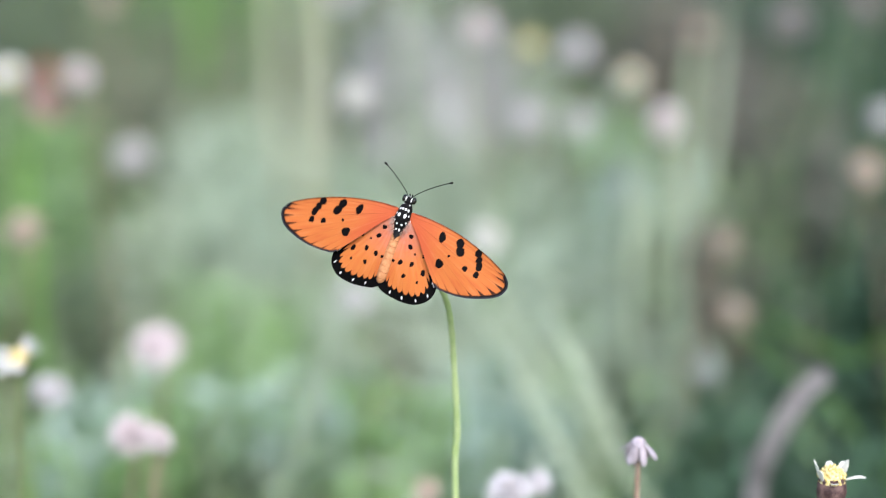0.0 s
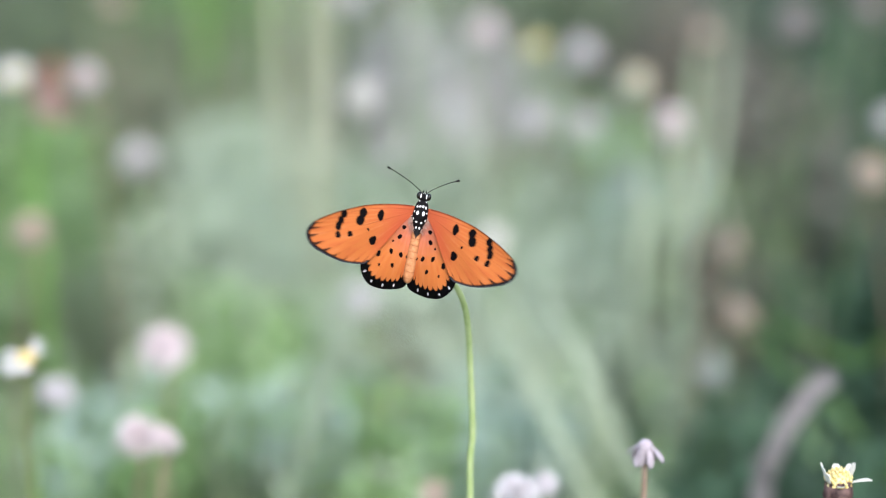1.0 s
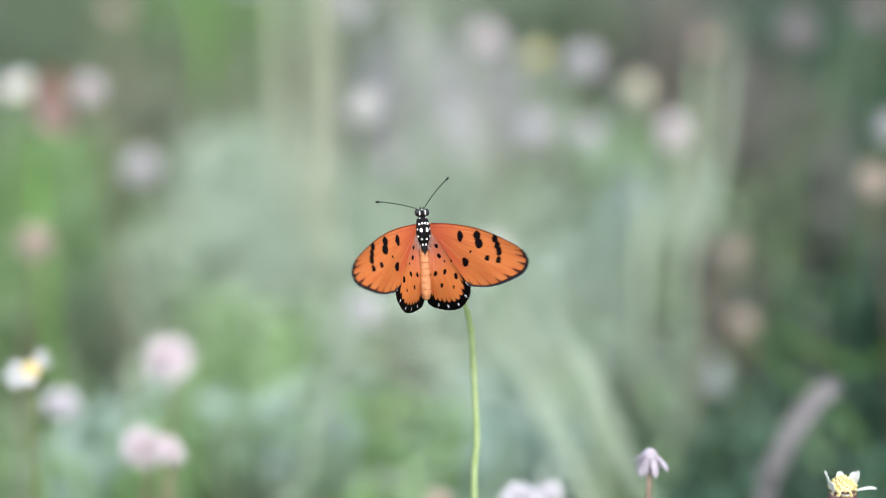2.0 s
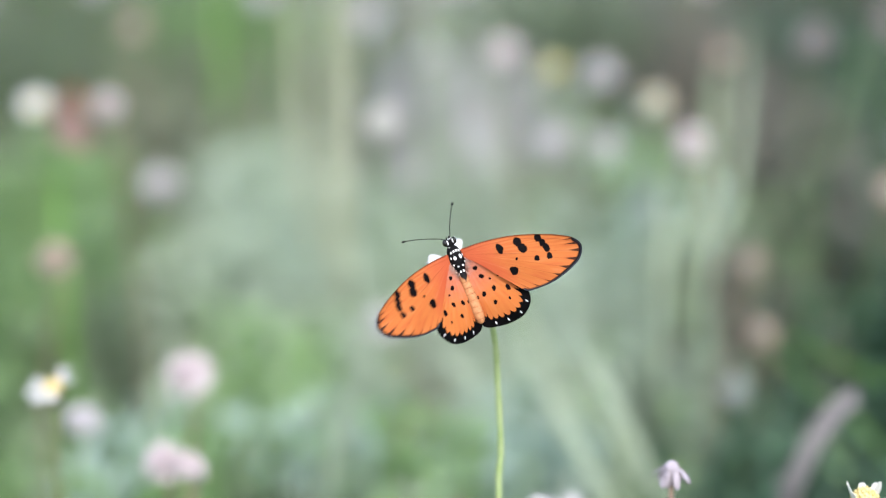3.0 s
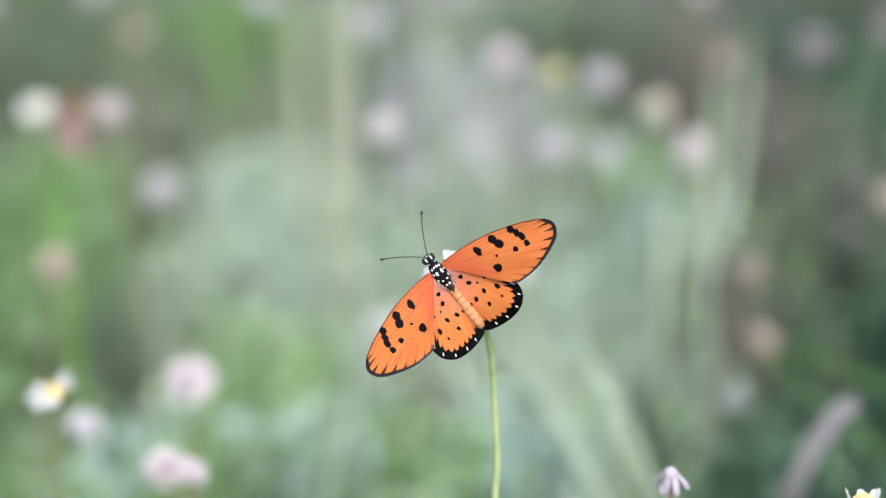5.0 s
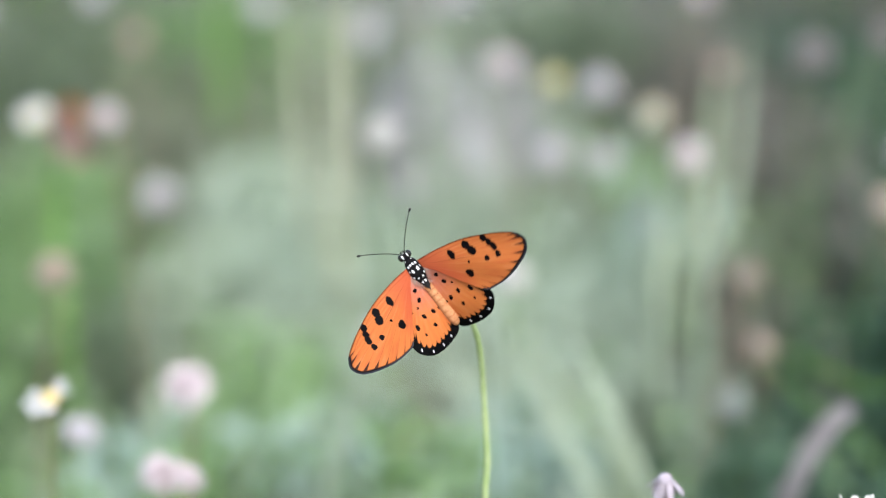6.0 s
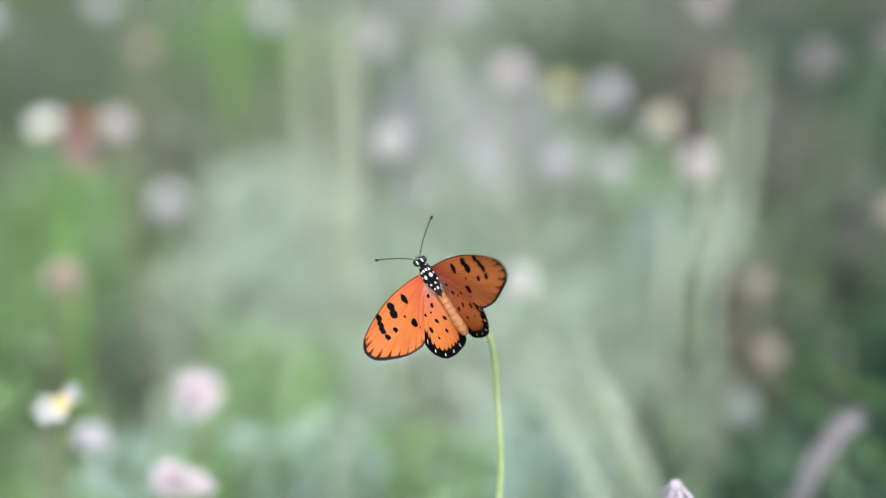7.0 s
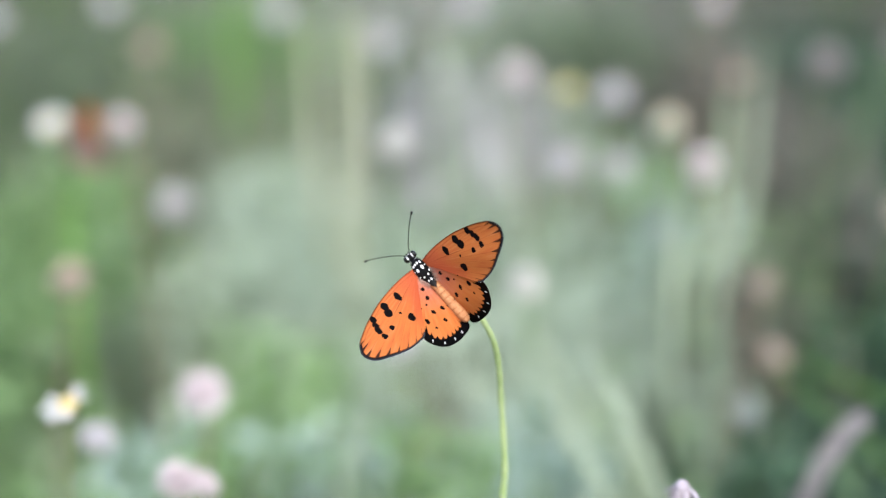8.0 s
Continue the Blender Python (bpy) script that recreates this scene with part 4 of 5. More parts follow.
def wing_mesh(name, ctrl, hinge, side, rim, front, mats, rings=44, steps=9, hind=False):
    """A wing as a thin closed shell in metres, its hinge at the origin. rim, front: control points that bound the outer margin and the costa."""
    line = smooth_line([(*p, 0) for p in ctrl + ctrl[:1]], steps)[:-1]
    n = len(line)
    pts = np.array([(p.x, p.y) for p in line])
    outer = pts[rim[0] * steps:rim[1] * steps + 1]
    costa = pts[front[0] * steps:front[1] * steps + 1]

    def away(p, run):
        return np.sqrt(((p[:, None, :] - run[None, :, :]) ** 2).sum(-1)).min(1)

    root = np.array([0.3, -0.4])
    flat, vein = [], []
    for j in range(1, rings + 1):
        r = (j / rings) ** 0.85
        flat.append(root + (pts - root) * r)
        vein.append(np.clip((np.arange(n) - rim[0] * steps) / ((rim[1] - rim[0]) * steps), -0.6, 1.6))
    flat = np.vstack([root[None]] + flat)
    vein = np.concatenate([[0.5]] + vein)
    edge, fore = away(flat, outer), away(flat, costa)
    length = np.sqrt((flat ** 2).sum(1))
    count = 7.0 if hind else 9.0
    # camber, a soft pleat between the veins and a slightly uneven rim
    z = 0.0016 * length * (26 - length) * (1 if not hind else 0.6) + 0.02 * np.cos(2 * np.pi * count * vein) * np.clip((length - 9) / 12, 0, 1)
    z += 0.25 * np.sin(flat[:, 0] * 0.35 + flat[:, 1] * 0.5)
    z[0] = z[1:n + 1].mean()
    total = len(flat)
    verts, faces, slot = [], [], []
    for s in (0.045, -0.045):
        verts += [(side * x * 0.001, y * 0.001, (h + s) * 0.001) for (x, y), h in zip(flat, z)]
    for top in (True, False):
        k = 0 if top else total
        flip = (side > 0) == top

        def face(*f):
            f = tuple(i + k for i in f)
            faces.append(f if not flip else f[::-1])
            slot.append(0 if top else 1)

        for i in range(n):
            face(0, 1 + i, 1 + (i + 1) % n)
        for j in range(rings - 1):
            for i in range(n):
                a, b = 1 + j * n + i, 1 + j * n + (i + 1) % n
                face(a, a + n, b + n, b)
    last = 1 + (rings - 1) * n
    for i in range(n):
        a, b = last + i, last + (i + 1) % n
        faces.append((a, b, b + total, a + total) if side < 0 else (a, a + total, b + total, b))
        slot.append(0)
    me = mesh_of(name, verts, faces, mats)
    me.polygons.foreach_set("material_index", slot)
    hx, hy, _ = hinge
    for key, kind, values in (("edge", "FLOAT", np.tile(edge, 2)), ("vein", "FLOAT", np.tile(vein, 2)), ("costa", "FLOAT", np.tile(fore, 2))):
        me.attributes.new(key, kind, "POINT").data.foreach_set("value", values)
    body = np.column_stack([flat[:, 0] + hx, flat[:, 1] + hy, np.zeros(total)])
    me.attributes.new("flat", "FLOAT_VECTOR", "POINT").data.foreach_set("vector", np.tile(body, (2, 1)).ravel())
    return me


def wing_pose(hinge, side, up, sweep):
    """Where a wing stands on its body, in degrees: raised by up and swept forward; the hindwings rise more."""
    x, y, z = (v * 0.001 for v in hinge)
    if hinge is HIND_HINGE:
        return pose(side * x, y, z, 0, -side * min(up * 1.15, 86), 0)
    return pose(side * x, y, z, 0, -side * up, 0) @ pose(0, 0, 0, -7, 0, 0) @ pose(0, 0, 0, 0, 0, side * sweep)


def antenna_pose(side, turn, lift):
    """An antenna on its head, in degrees: swung forward by turn and raised by lift."""
    level = Vector((side * 6.0, -8.55, 0))
    return Matrix.Translation((side * 0.00035, 0.0051, 0.0005)) @ Matrix.Rotation(radians(side * turn), 4, "Z") @ Matrix.Rotation(radians(side * lift), 4, level)


def butterfly(label, rings, steps):
    """An orange butterfly; x to its right, y to its head, z out of its back. Returns it and its four wings."""
    thing = tagged(new("butterfly"), label, "butterfly")
    mm = 0.001
    profile = [(-2.6, 0.9, 0.2), (-3.4, 1.05, 0.2), (-5.0, 1.0, 0.2), (-7.5, 1.12, 0.15), (-10.5, 1.2, 0.1), (-13.0, 1.22, 0.05), (-14.8, 1.05, 0.0), (-15.7, 0.55, 0.0), (-15.9, 0.15, 0.0)]
    fine = smooth_line([(a, b, c) for a, b, c in profile], 5)
    ringed = [(p[0], p[1] * (1 + 0.012 * math.cos(2 * math.pi * p[0] / 1.55)), p[2]) for p in fine]
    part("abdomen", mesh_of("abdomen", *tube([(0, y * mm, z * mm) for y, r, z in ringed], [1.05 * r * mm for y, r, z in ringed], 16), ABDOMEN), thing, "pale orange ringed abdomen")
    chest = [(3.5, 0.95, 0.1), (2.7, 1.35, 0.2), (1.2, 1.66, 0.3), (-0.6, 1.72, 0.35), (-2.2, 1.2, 0.25), (-3.4, 0.85, 0.2), (-3.7, 0.4, 0.2)]
    soft = smooth_line(chest, 4)
    thorax = part("thorax", mesh_of("thorax", *tube([(0, p[0] * mm, p[2] * mm) for p in soft], [1.04 * p[1] * mm for p in soft], 18), BLACK_FUR), thing, "black hairy thorax dotted with white")
    marks = []
    for x, y, a, b in [(0.34, 2.15, 0.22, 0.26), (0.98, 2.0, 0.22, 0.3), (0.68, 0.5, 0.32, 0.6), (1.4, 0.8, 0.18, 0.24), (1.35, -0.8, 0.22, 0.28), (0.58, -1.4, 0.26, 0.3), (0.38, -2.8, 0.18, 0.26)]:
        r = float(np.interp(-y, [-c[0] for c in chest], [1.04 * c[1] for c in chest]))
        z = 0.3 + math.sqrt(max(r * r - x * x, 0.06 * r * r))
        lean = Matrix.Rotation(math.atan2(x, z - 0.3), 3, "Y")
        for s in (-1, 1):
            turn = lean if s > 0 else Matrix.Rotation(-math.atan2(x, z - 0.3), 3, "Y")
            marks.append(blob((s * x * mm, y * mm, (z - 0.02) * mm), (1.25 * a * mm, (1.2 + 0.2 * math.sin(9 * y + x + s)) * b * mm, 0.14 * mm), 5, 9, turn))
    part("white_marking", mesh_of("white_marking", *join(*marks), WHITE_FUR), thorax, "white dots of scales")
    rng = random.Random(5)
    hairs = []
    for k in range(90):
        y, a = rng.uniform(-3.2, 2.8), rng.uniform(-0.4, math.pi + 0.4)
        r = 1.68 - 0.08 * (y + 0.4) ** 2
        p = Vector((r * math.cos(a), y, 0.35 + r * math.sin(a)))
        q = p + Vector((0.5 * math.cos(a), rng.uniform(-0.7, 0.1), 0.5 * math.sin(a))) * rng.uniform(0.6, 1.3)
        hairs.append(tube([p * mm, (p + q) / 2 * mm, q * mm], [0.035 * mm, 0.03 * mm, 0.01 * mm], 3))
    part("body_hair", mesh_of("body_hair", *join(*hairs), BLACK_FUR), thorax)
    down = []
    for k in range(110):
        y, side = rng.uniform(-3.6, 0.2), rng.choice((-1, 1))
        p = Vector((side * (1.5 - 0.12 * (y + 0.6) ** 2 * (y < -0.6)), y, 0.9))
        q = p + Vector((side * rng.uniform(0.5, 1.5), rng.uniform(-1.3, -0.2), rng.uniform(-0.1, 0.35)))
        down.append(tube([p * mm, (p + q) / 2 * mm + Vector((0, 0, 0.0001)), q * mm], [0.035 * mm, 0.03 * mm, 0.01 * mm], 3))
    part("body_hair", mesh_of("body_hair", *join(*down), DOWN), thorax, "pale pinkish down at the wing roots")
    feelers = []
    head = part("head", mesh_of("head", *blob((0, 4.3 * mm, 0.2 * mm), (1.15 * mm, 1.1 * mm, 1.0 * mm), 10, 14), BLACK_FUR), thing, "black head with white dots")
    dots = [blob((s * x * mm, y * mm, z * mm), (a * mm, b * mm, 0.2 * mm), 5, 8) for s in (-1, 1) for x, y, z, a, b in
            [(0.62, 3.25, 0.92, 0.3, 0.24), (0.2, 5.25, 0.75, 0.09, 0.16)]]
    part("white_marking", mesh_of("white_marking", *join(*dots), WHITE_FUR), head, "white dots of scales")
    for s in (-1, 1):
        part("eye", mesh_of("eye", *blob((s * 1.12 * mm, 4.6 * mm, 0.4 * mm), (0.62 * mm, 0.88 * mm, 0.8 * mm), 8, 12), EYE), head, "dark round compound eye")
        part("eye_ring", mesh_of("eye_ring", *blob((s * 0.66 * mm, 4.55 * mm, 0.88 * mm), (0.19 * mm, 0.58 * mm, 0.3 * mm), 6, 10), WHITE_FUR), head, "white rim of the eye")
        line = smooth_line([(0, 0, 0), (s * 1.35, 1.35, 0.7), (s * 3.4, 2.95, 1.3), (s * 5.9, 4.6, 1.8), (s * 7.5, 5.5, 1.95), (s * 8.55, 6.0, 2.0)], 5)
        thick = [0.105 + (0.2 if i > len(line) - 6 else 0.0) * min(1, (i - len(line) + 6) / 3) for i in range(len(line))]
        thick[-1] = 0.1
        feeler = part("antenna", mesh_of("antenna", *tube([p * mm for p in line], [t * mm for t in thick], 7), HORN), head, "thin black clubbed antenna")
        feeler.matrix_basis = antenna_pose(s, 0, 0)
        feelers.append(feeler)
        part("palp", mesh_of("palp", *tube([(s * 0.3 * mm, 5.0 * mm, -0.2 * mm), (s * 0.32 * mm, 5.6 * mm, 0.1 * mm), (s * 0.3 * mm, 6.0 * mm, 0.5 * mm)], [0.22 * mm, 0.2 * mm, 0.06 * mm], 6), ABDOMEN), head)
        for y, reach in ((0.2, 0.3), (-1.6, -0.9)):
            leg = smooth_line([(s * 0.9, y, -0.9), (s * 1.3, y + 0.5 * reach, -1.6), (s * 1.5, y + 0.8 * reach, -3.0), (s * 1.1, y + 1.1 * reach, -4.2)], 4)
            part("leg", mesh_of("leg", *tube([p * mm for p in leg], [0.13 * mm - 0.006 * mm * i for i in range(len(leg))], 6), HORN), thing)
    wings = []
    for s in (-1, 1):
        f = part("forewing", wing_mesh("forewing", FORE_EDGE, FORE_HINGE, s, (6, 12), (1, 6), [FORE, FORE_UNDER], rings, steps), thing,
                 "orange forewing with black spots and dark rim")
        h = part("hindwing", wing_mesh("hindwing", HIND_EDGE, HIND_HINGE, s, (3, 10), (1, 3), [HIND, HIND_UNDER], rings, steps, True), thing,
                 "orange hindwing with black white-dotted border")
        f.matrix_basis, h.matrix_basis = wing_pose(FORE_HINGE, s, 20, 0), wing_pose(HIND_HINGE, s, 20, 0)
        wings += [f, h]
    return thing, wings, feelers


flyer, flyer_wings, flyer_feelers = butterfly("orange butterfly with black spots perched on a white daisy", 44, 9)
resting, resting_wings, resting_feelers = butterfly("orange butterfly resting among white daisies", 16, 4)


# ---- what moves ----
def motions():
    """The perched butterfly shifts and beats its wings, its flower sways, a second butterfly opens and closes."""
    walk(flyer, [
        (0.00, pose(-0.00922, 0.50148, 0.34446, 67.97, 14.98, -18.13)),
        (0.10, pose(-0.00850, 0.50192, 0.34545, 71.12, 16.61, -13.79)),
        (0.20, pose(-0.00765, 0.50209, 0.34616, 70.89, 17.31, -10.63)),
        (0.30, pose(-0.00633, 0.50202, 0.34631, 68.78, 16.52, -5.42)),
        (0.40, pose(-0.00568, 0.50192, 0.34618, 66.06, 15.34, -4.25)),
        (0.50, pose(-0.00572, 0.50204, 0.34617, 65.74, 16.68, -4.81)),
        (0.60, pose(-0.00771, 0.50208, 0.34615, 76.37, 16.28, -4.00)),
        (0.70, pose(-0.00953, 0.50209, 0.34628, 82.45, 16.09, -3.75)),
        (0.80, pose(-0.00958, 0.50200, 0.34619, 84.29, 14.84, -3.58)),
        (0.90, pose(-0.00841, 0.50193, 0.34604, 81.51, 12.55, -3.16)),
        (1.00, pose(-0.00719, 0.50186, 0.34566, 73.33, 10.51, -4.05)),
        (1.10, pose(-0.00747, 0.50179, 0.34530, 72.30, 7.49, -4.84)),
        (1.20, pose(-0.00782, 0.50176, 0.34530, 75.77, 4.96, -4.10)),
        (1.30, pose(-0.00743, 0.50187, 0.34577, 76.82, 6.59, 0.46)),
        (1.40, pose(-0.00740, 0.50182, 0.34570, 83.67, 4.27, 2.56)),
        (1.50, pose(-0.00793, 0.50163, 0.34496, 87.63, 5.45, 2.03)),
        (1.60, pose(-0.00851, 0.50156, 0.34435, 85.69, 4.56, 3.83)),
        (1.70, pose(-0.00795, 0.50170, 0.34457, 80.37, 3.31, 9.75)),
        (1.95, pose(-0.00763, 0.50160, 0.34444, 76.86, 0.95, 11.28)),
        (2.20, pose(-0.00688, 0.50138, 0.34414, 68.85, -4.44, 14.78)),
        (2.50, pose(-0.00593, 0.50110, 0.34375, 58.58, -11.35, 19.26)),
        (2.80, pose(-0.00548, 0.50096, 0.34357, 53.71, -14.63, 21.39)),
        (2.90, pose(-0.00515, 0.50068, 0.34241, 64.46, -11.34, 22.87)),
        (3.00, pose(-0.00447, 0.50048, 0.34135, 67.32, -14.79, 22.86)),
        (3.10, pose(-0.00574, 0.50032, 0.34115, 72.12, -18.08, 17.95)),
        (3.20, pose(-0.00654, 0.50026, 0.34088, 71.78, -20.97, 18.36)),
        (3.30, pose(-0.00715, 0.50063, 0.34179, 66.74, -21.34, 21.13)),
        (3.40, pose(-0.00729, 0.50085, 0.34238, 61.26, -20.77, 21.82)),
        (3.50, pose(-0.00620, 0.50099, 0.34305, 56.15, -20.91, 24.49)),
        (3.60, pose(-0.00591, 0.50084, 0.34239, 57.85, -18.75, 24.59)),
        (3.70, pose(-0.00616, 0.50079, 0.34233, 59.84, -18.97, 24.56)),
        (3.80, pose(-0.00719, 0.50063, 0.34203, 66.96, -23.14, 23.16)),
        (3.90, pose(-0.00789, 0.50051, 0.34179, 70.06, -24.83, 20.77)),
        (4.00, pose(-0.00776, 0.50061, 0.34190, 66.74, -26.45, 21.11)),
        (4.10, pose(-0.00704, 0.50084, 0.34229, 63.55, -22.93, 22.50)),
        (4.20, pose(-0.00669, 0.50091, 0.34264, 58.56, -21.24, 23.52)),
        (4.30, pose(-0.00650, 0.50068, 0.34222, 62.17, -24.14, 24.50)),
        (4.40, pose(-0.00632, 0.50024, 0.34097, 65.13, -31.55, 24.75)),
        (4.50, pose(-0.00625, 0.49986, 0.33939, 64.26, -35.14, 20.36)),
        (4.60, pose(-0.00702, 0.49978, 0.33890, 65.79, -34.49, 18.39)),
        (4.70, pose(-0.00740, 0.49988, 0.33906, 66.46, -33.86, 17.51)),
        (5.00, pose(-0.00821, 0.50002, 0.33969, 66.83, -34.23, 18.35)),
        (5.25, pose(-0.00963, 0.50025, 0.34078, 67.47, -34.86, 19.82)),
        (5.50, pose(-0.01105, 0.50048, 0.34187, 68.11, -35.50, 21.28)),
        (5.80, pose(-0.01186, 0.50062, 0.34250, 68.48, -35.87, 22.12)),
        (5.90, pose(-0.01188, 0.50069, 0.34256, 71.40, -35.82, 18.79)),
        (6.00, pose(-0.01243, 0.50058, 0.34193, 75.71, -35.46, 12.38)),
        (6.10, pose(-0.01216, 0.50049, 0.34146, 75.59, -32.70, 9.29)),
        (6.20, pose(-0.01177, 0.50039, 0.34122, 77.70, -31.90, 8.21)),
        (6.30, pose(-0.01136, 0.50035, 0.34120, 79.10, -30.30, 12.09)),
        (6.40, pose(-0.01187, 0.50058, 0.34206, 77.72, -29.47, 20.04)),
        (6.50, pose(-0.01264, 0.50085, 0.34280, 81.86, -25.74, 25.43)),
        (6.60, pose(-0.01342, 0.50073, 0.34216, 79.86, -22.53, 18.36)),
        (6.70, pose(-0.01387, 0.50057, 0.34180, 77.97, -21.92, 8.77)),
        (6.80, pose(-0.01355, 0.50041, 0.34149, 75.91, -25.69, 3.45)),
        (6.90, pose(-0.01261, 0.50043, 0.34166, 76.37, -30.25, 1.75)),
        (7.00, pose(-0.01177, 0.50064, 0.34203, 75.77, -31.95, 2.75)),
        (7.10, pose(-0.01163, 0.50079, 0.34226, 71.34, -32.77, 10.65)),
        (7.20, pose(-0.01217, 0.50086, 0.34265, 67.76, -32.31, 15.40)),
        (7.30, pose(-0.01288, 0.50085, 0.34288, 66.58, -32.61, 18.31)),
        (7.40, pose(-0.01337, 0.50087, 0.34311, 67.94, -32.72, 21.42)),
        (7.50, pose(-0.01392, 0.50094, 0.34310, 75.60, -34.85, 23.77)),
        (7.60, pose(-0.01427, 0.50088, 0.34308, 72.01, -34.17, 21.64)),
        (7.70, pose(-0.01491, 0.50087, 0.34301, 70.81, -38.03, 18.74)),
        (7.80, pose(-0.01536, 0.50090, 0.34300, 68.53, -39.24, 15.16)),
        (7.90, pose(-0.01548, 0.50093, 0.34303, 63.86, -37.88, 12.63)),
        (8.00, pose(-0.01504, 0.50100, 0.34341, 62.14, -41.80, 9.70)),
    ])
    beats_1 = [(0.00, -4, -4.6, -3, -1.5), (0.10, 7, -2.9, 7, -2.0), (0.20, 14, -0.7, 15, -1.8), (0.30, 38, 0.1, 36, -2.8), (0.40, 43, -1.3, 43, -4.8),
        (0.50, 26, -6.3, 26, -7.5), (0.60, 12, -6.2, 12, -5.8), (0.70, 14, -6.3, 14, -4.5), (0.80, 16, -5.9, 15, -4.8), (0.90, 14, -5.4, 14, -5.0),
        (1.00, 29, -5.2, 29, -4.7), (1.10, 57, -2.1, 58, -3.0), (1.20, 66, -1.9, 67, -1.9), (1.30, 43, 0.1, 41, -2.2), (1.40, 23, -3.2, 22, -2.3),
        (1.50, 16, -6.3, 15, -3.0), (1.60, 16, -4.4, 17, -3.1), (1.70, 32, -0.9, 27, -2.9)]
    beats_2 = [(1.95, 48, -2.0, 48, -2.0), (2.20, 24, -2.0, 24, -2.0), (2.50, 26, -2.0, 26, -2.0), (2.80, 56, -0.3, 57, 0.1), (2.90, 46, -2.0, 43, -2.5),
        (3.00, 21, -2.4, 20, -3.5), (3.10, 3, -2.4, 4, -1.7), (3.20, 6, -3.2, 7, -0.5), (3.30, 23, -3.1, 22, -0.4), (3.40, 32, -4.4, 32, -1.8),
        (3.50, 48, -6.8, 51, -7.6), (3.60, 47, -3.2, 46, -3.7), (3.70, 30, -1.4, 28, -1.3), (3.80, 17, -3.6, 17, -0.4), (3.90, 13, -4.4, 13, -2.1),
        (4.00, 22, -3.2, 24, -5.0), (4.10, 38, -1.5, 36, -2.4), (4.20, 55, 0.7, 54, -0.8)]
    beats_3 = [(4.30, 55, -0.8, 53, -0.2), (4.40, 28, -2.9, 26, 0.8), (4.50, -1, -0.7, -1, 1.8), (4.60, -0, -1.0, -0, 2.6), (4.70, 0, -0.7, 0, 3.3),
        (5.00, 14, -2.0, 14, -2.0), (5.25, 28, -2.0, 28, -2.0), (5.50, 16, -2.0, 16, -2.0), (5.80, 16, -2.3, 14, 0.8), (5.90, 16, -2.1, 15, -1.3),
        (6.00, 26, -2.5, 29, -3.5), (6.10, 40, -1.9, 40, -1.4), (6.20, 47, -2.0, 49, -1.2), (6.30, 29, -2.1, 30, -2.0), (6.40, 12, -0.7, 12, -1.5),
        (6.50, 7, -0.1, 6, -3.5), (6.60, 14, -0.6, 12, 1.1), (6.70, 22, -0.8, 23, 3.3)]
    beats_4 = [(6.80, 30, -0.7, 31, 3.4), (6.90, 51, 0.2, 52, 1.0), (7.00, 49, -0.0, 50, 0.0), (7.10, 16, 1.5, 15, -0.5), (7.20, 17, 3.0, 17, 0.0),
        (7.30, 22, 4.5, 22, 1.0), (7.40, 25, 6.2, 24, 1.9), (7.50, 22, 6.4, 19, 2.8), (7.60, 25, 3.3, 23, 2.1), (7.70, 15, -0.1, 16, 1.7),
        (7.80, 17, -1.7, 17, 1.2), (7.90, 33, -2.7, 32, 0.4), (8.00, 40, -3.8, 40, -2.7)]
    # seconds; raise and sweep of the left wings, raise and sweep of the right wings
    beats = beats_1 + beats_2 + beats_3 + beats_4
    for wing, hinge, s in zip(flyer_wings, (FORE_HINGE, HIND_HINGE) * 2, (-1, -1, 1, 1)):
        k = 1 if s < 0 else 3
        fore = 1.0 if hinge is FORE_HINGE else 0.0
        walk(wing, [(beat[0], wing_pose(hinge, s, beat[k], fore * beat[k + 1])) for beat in beats])
    walk(flyer_feelers[0], [(t, antenna_pose(-1, turn, lift)) for t, turn, lift in (
        (0.0, 5, 25), (0.2, -6, 21), (0.4, -8, 21), (0.6, -7, 10), (0.8, -7, -4), (1.0, -9, 5),
        (1.2, -14, 7), (1.4, -11, 1), (1.6, -21, -17), (2.8, -21, -21), (2.9, -19, -25), (3.0, -15, -24),
        (3.1, -16, -21), (3.2, -14, -20), (3.3, -12, -20), (3.4, -12, -20), (3.5, -14, -21), (3.6, -14, -22),
        (3.7, -13, -22), (3.8, -16, -22), (3.9, -18, -20), (4.0, -16, -19), (4.1, -14, -20), (4.2, -10, -20),
        (4.3, -5, -20), (4.4, 0, -18), (4.5, 0, -15), (4.6, 0, -13), (4.7, 2, -12), (5.8, -1, -17),
        (5.9, 3, -15), (6.0, 1, -12), (6.1, -2, -7), (6.2, -2, -1), (6.3, -1, -3), (6.4, -4, -10),
        (6.5, -6, -11), (6.6, -6, 3), (6.7, -6, 20), (6.8, -6, 29), (6.9, -4, 28), (7.0, -1, 17),
        (7.2, 3, -6), (7.4, 3, -16), (7.6, 1, -19), (7.8, 1, -21), (8.0, 1, -16),
    )])
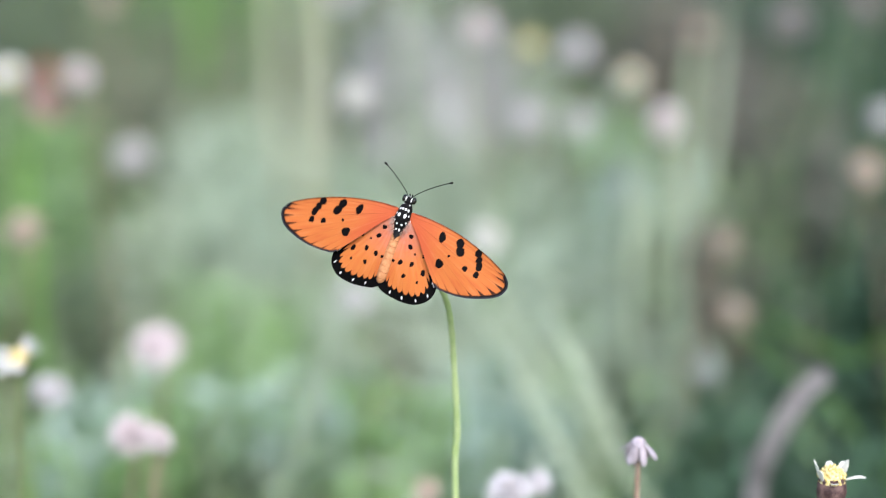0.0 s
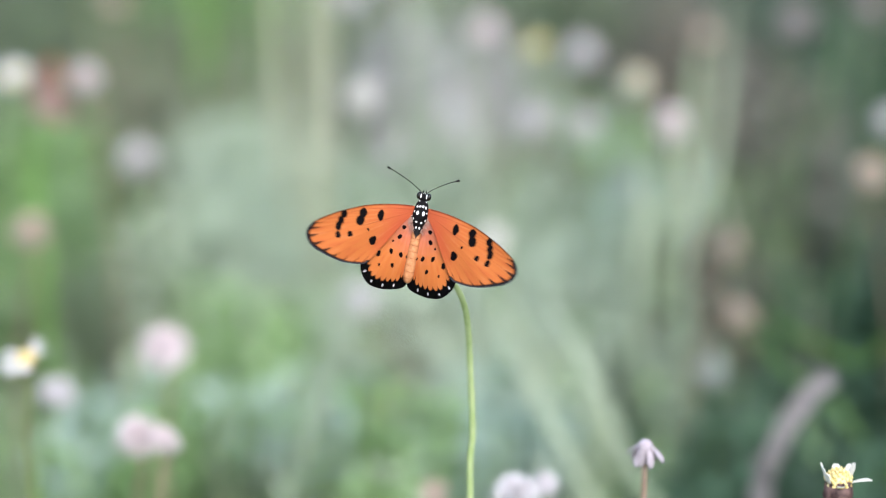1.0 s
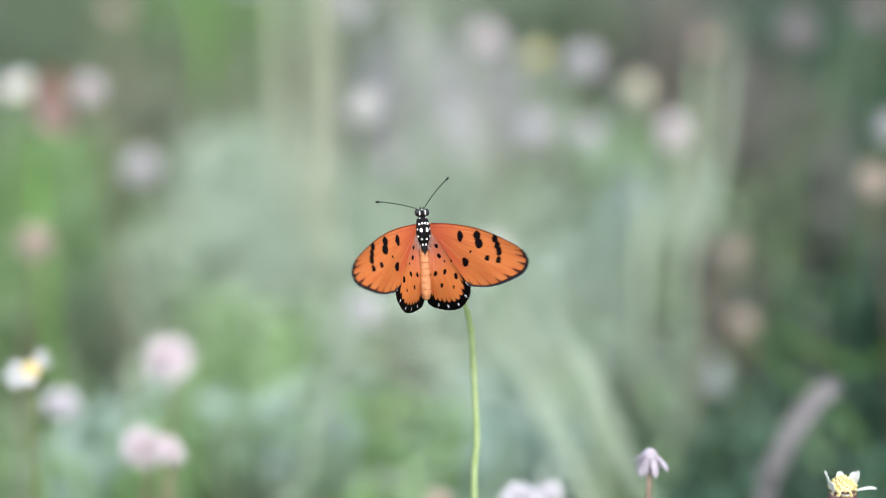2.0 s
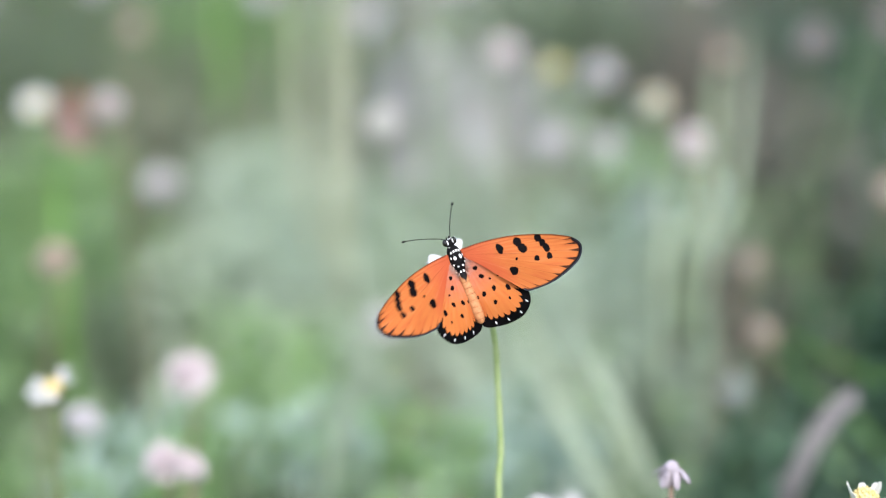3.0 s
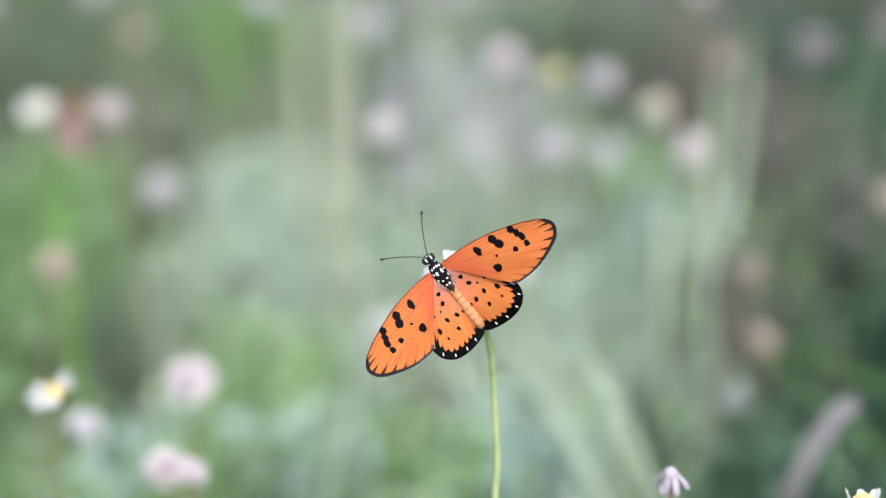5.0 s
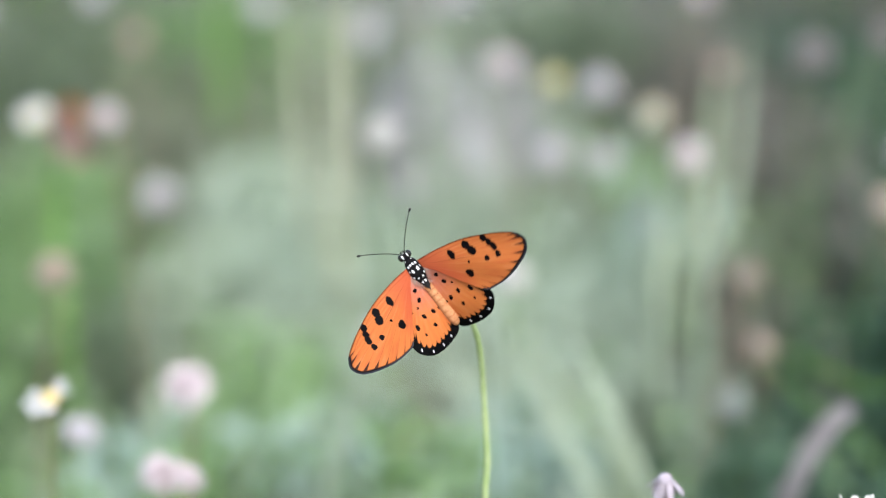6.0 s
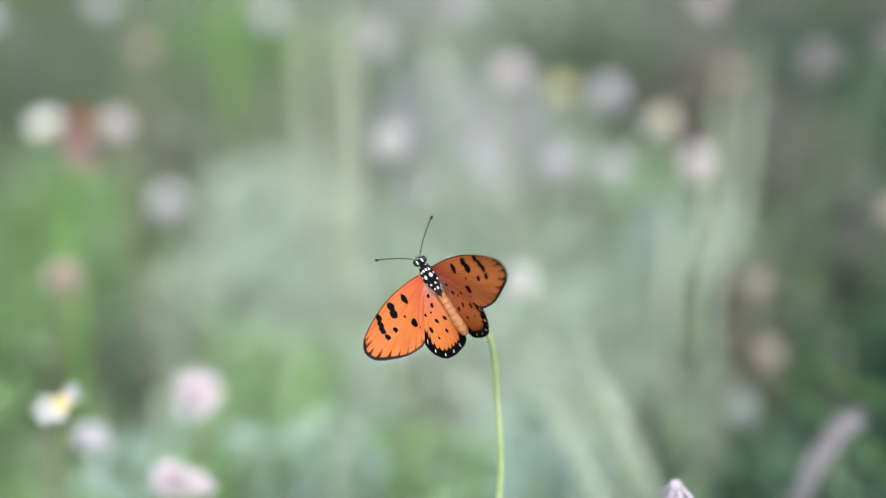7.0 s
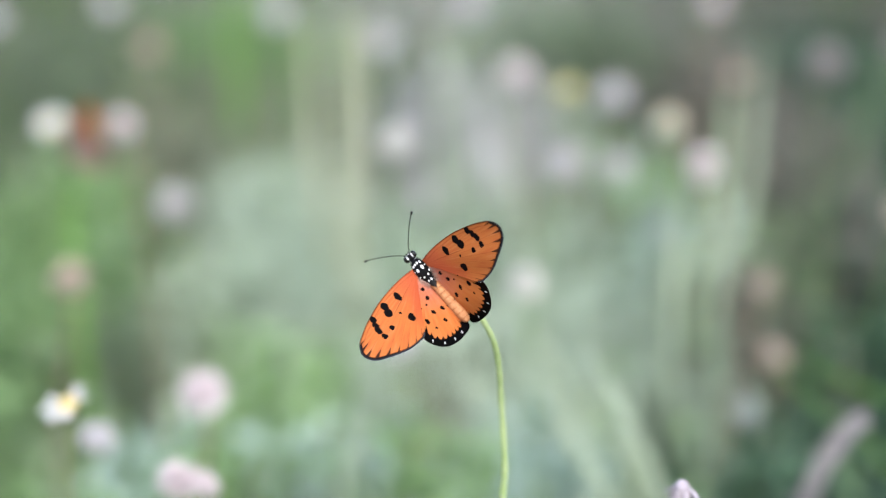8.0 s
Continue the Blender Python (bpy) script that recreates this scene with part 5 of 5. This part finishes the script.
    walk(flyer_feelers[1], [(t, antenna_pose(1, turn, lift)) for t, turn, lift in (
        (0.0, 3, -4), (0.2, -2, 16), (0.4, -5, 22), (0.6, 5, 19), (0.8, 10, 18), (1.0, -2, 26),
        (1.2, -13, 32), (1.4, 1, 34), (1.6, 14, 38), (2.8, 21, -37), (2.9, 19, -38), (3.0, 20, -39),
        (3.1, 17, -45), (3.2, 14, -43), (3.3, 15, -36), (3.4, 14, -31), (3.5, 11, -29), (3.6, 9, -28),
        (3.7, 7, -31), (3.8, 9, -36), (3.9, 9, -39), (4.0, 7, -37), (4.1, 7, -31), (4.2, 9, -24),
        (4.3, 14, -14), (4.4, 20, -8), (4.5, 23, -7), (4.6, 24, -8), (4.7, 25, -8), (5.8, 15, -9),
        (5.9, 10, -11), (6.0, 10, -14), (6.1, 12, -15), (6.2, 12, -16), (6.3, 12, -16), (6.4, 11, -12),
        (6.5, 10, -7), (6.6, 8, -10), (6.7, 6, -14), (6.8, 5, -14), (6.9, 4, -10), (7.0, 6, -5),
        (7.2, 12, 5), (7.4, 15, 7), (7.6, 16, 6), (7.8, 10, 6), (8.0, 5, 11),
    )])
    walk(host, [
        (0.0, pose(0.0037, 0.5154, 0, 0.0, 0.000, 0)),
        (0.5, pose(0.0037, 0.5154, 0, 0.0, 0.436, 0)),
        (1.0, pose(0.0037, 0.5154, 0, 0.0, 0.387, 0)),
        (1.5, pose(0.0037, 0.5154, 0, 0.0, 0.339, 0)),
        (2.9, pose(0.0037, 0.5154, 0, -0.9, 0.470, 0)),
        (3.0, pose(0.0037, 0.5154, 0, -0.8, 0.484, 0)),
        (3.5, pose(0.0037, 0.5154, 0, -1.2, 0.412, 0)),
        (4.0, pose(0.0037, 0.5154, 0, -1.1, 0.291, 0)),
        (4.3, pose(0.0037, 0.5154, 0, -1.4, 0.360, 0)),
        (4.4, pose(0.0037, 0.5154, 0, -0.9, 0.375, 0)),
        (4.5, pose(0.0037, 0.5154, 0, -0.1, 0.387, 0)),
        (4.7, pose(0.0037, 0.5154, 0, 0.0, 0.370, 0)),
        (5.8, pose(0.0037, 0.5154, 0, -0.7, 0.100, 0)),
        (6.0, pose(0.0037, 0.5154, 0, -0.9, 0.097, 0)),
        (6.5, pose(0.0037, 0.5154, 0, -1.0, 0.145, 0)),
        (7.0, pose(0.0037, 0.5154, 0, -0.9, 0.242, 0)),
        (7.5, pose(0.0037, 0.5154, 0, -0.7, 0.121, 0)),
        (8.0, pose(0.0037, 0.5154, 0, -0.5, 0.121, 0)),
    ])
    walk(resting, [(t, REST @ pose(0, 0, 0, 0, roll, 0)) for t, roll in
                   ((0.0, 0), (4.9, 0), (5.4, -8), (5.8, -38), (6.0, -6), (7.2, -4), (7.4, -30), (7.6, -42), (7.8, -40), (8.0, -10))])
    slow = [(0.0, 82), (4.9, 82), (5.4, 74), (5.8, 40), (6.0, 78), (7.2, 80), (7.4, 50), (7.6, 36), (7.8, 38), (8.0, 74)]
    for wing, hinge, s in zip(resting_wings, (FORE_HINGE, HIND_HINGE) * 2, (-1, -1, 1, 1)):
        walk(wing, [(t, wing_pose(hinge, s, up, 0.0)) for t, up in slow])


motions()
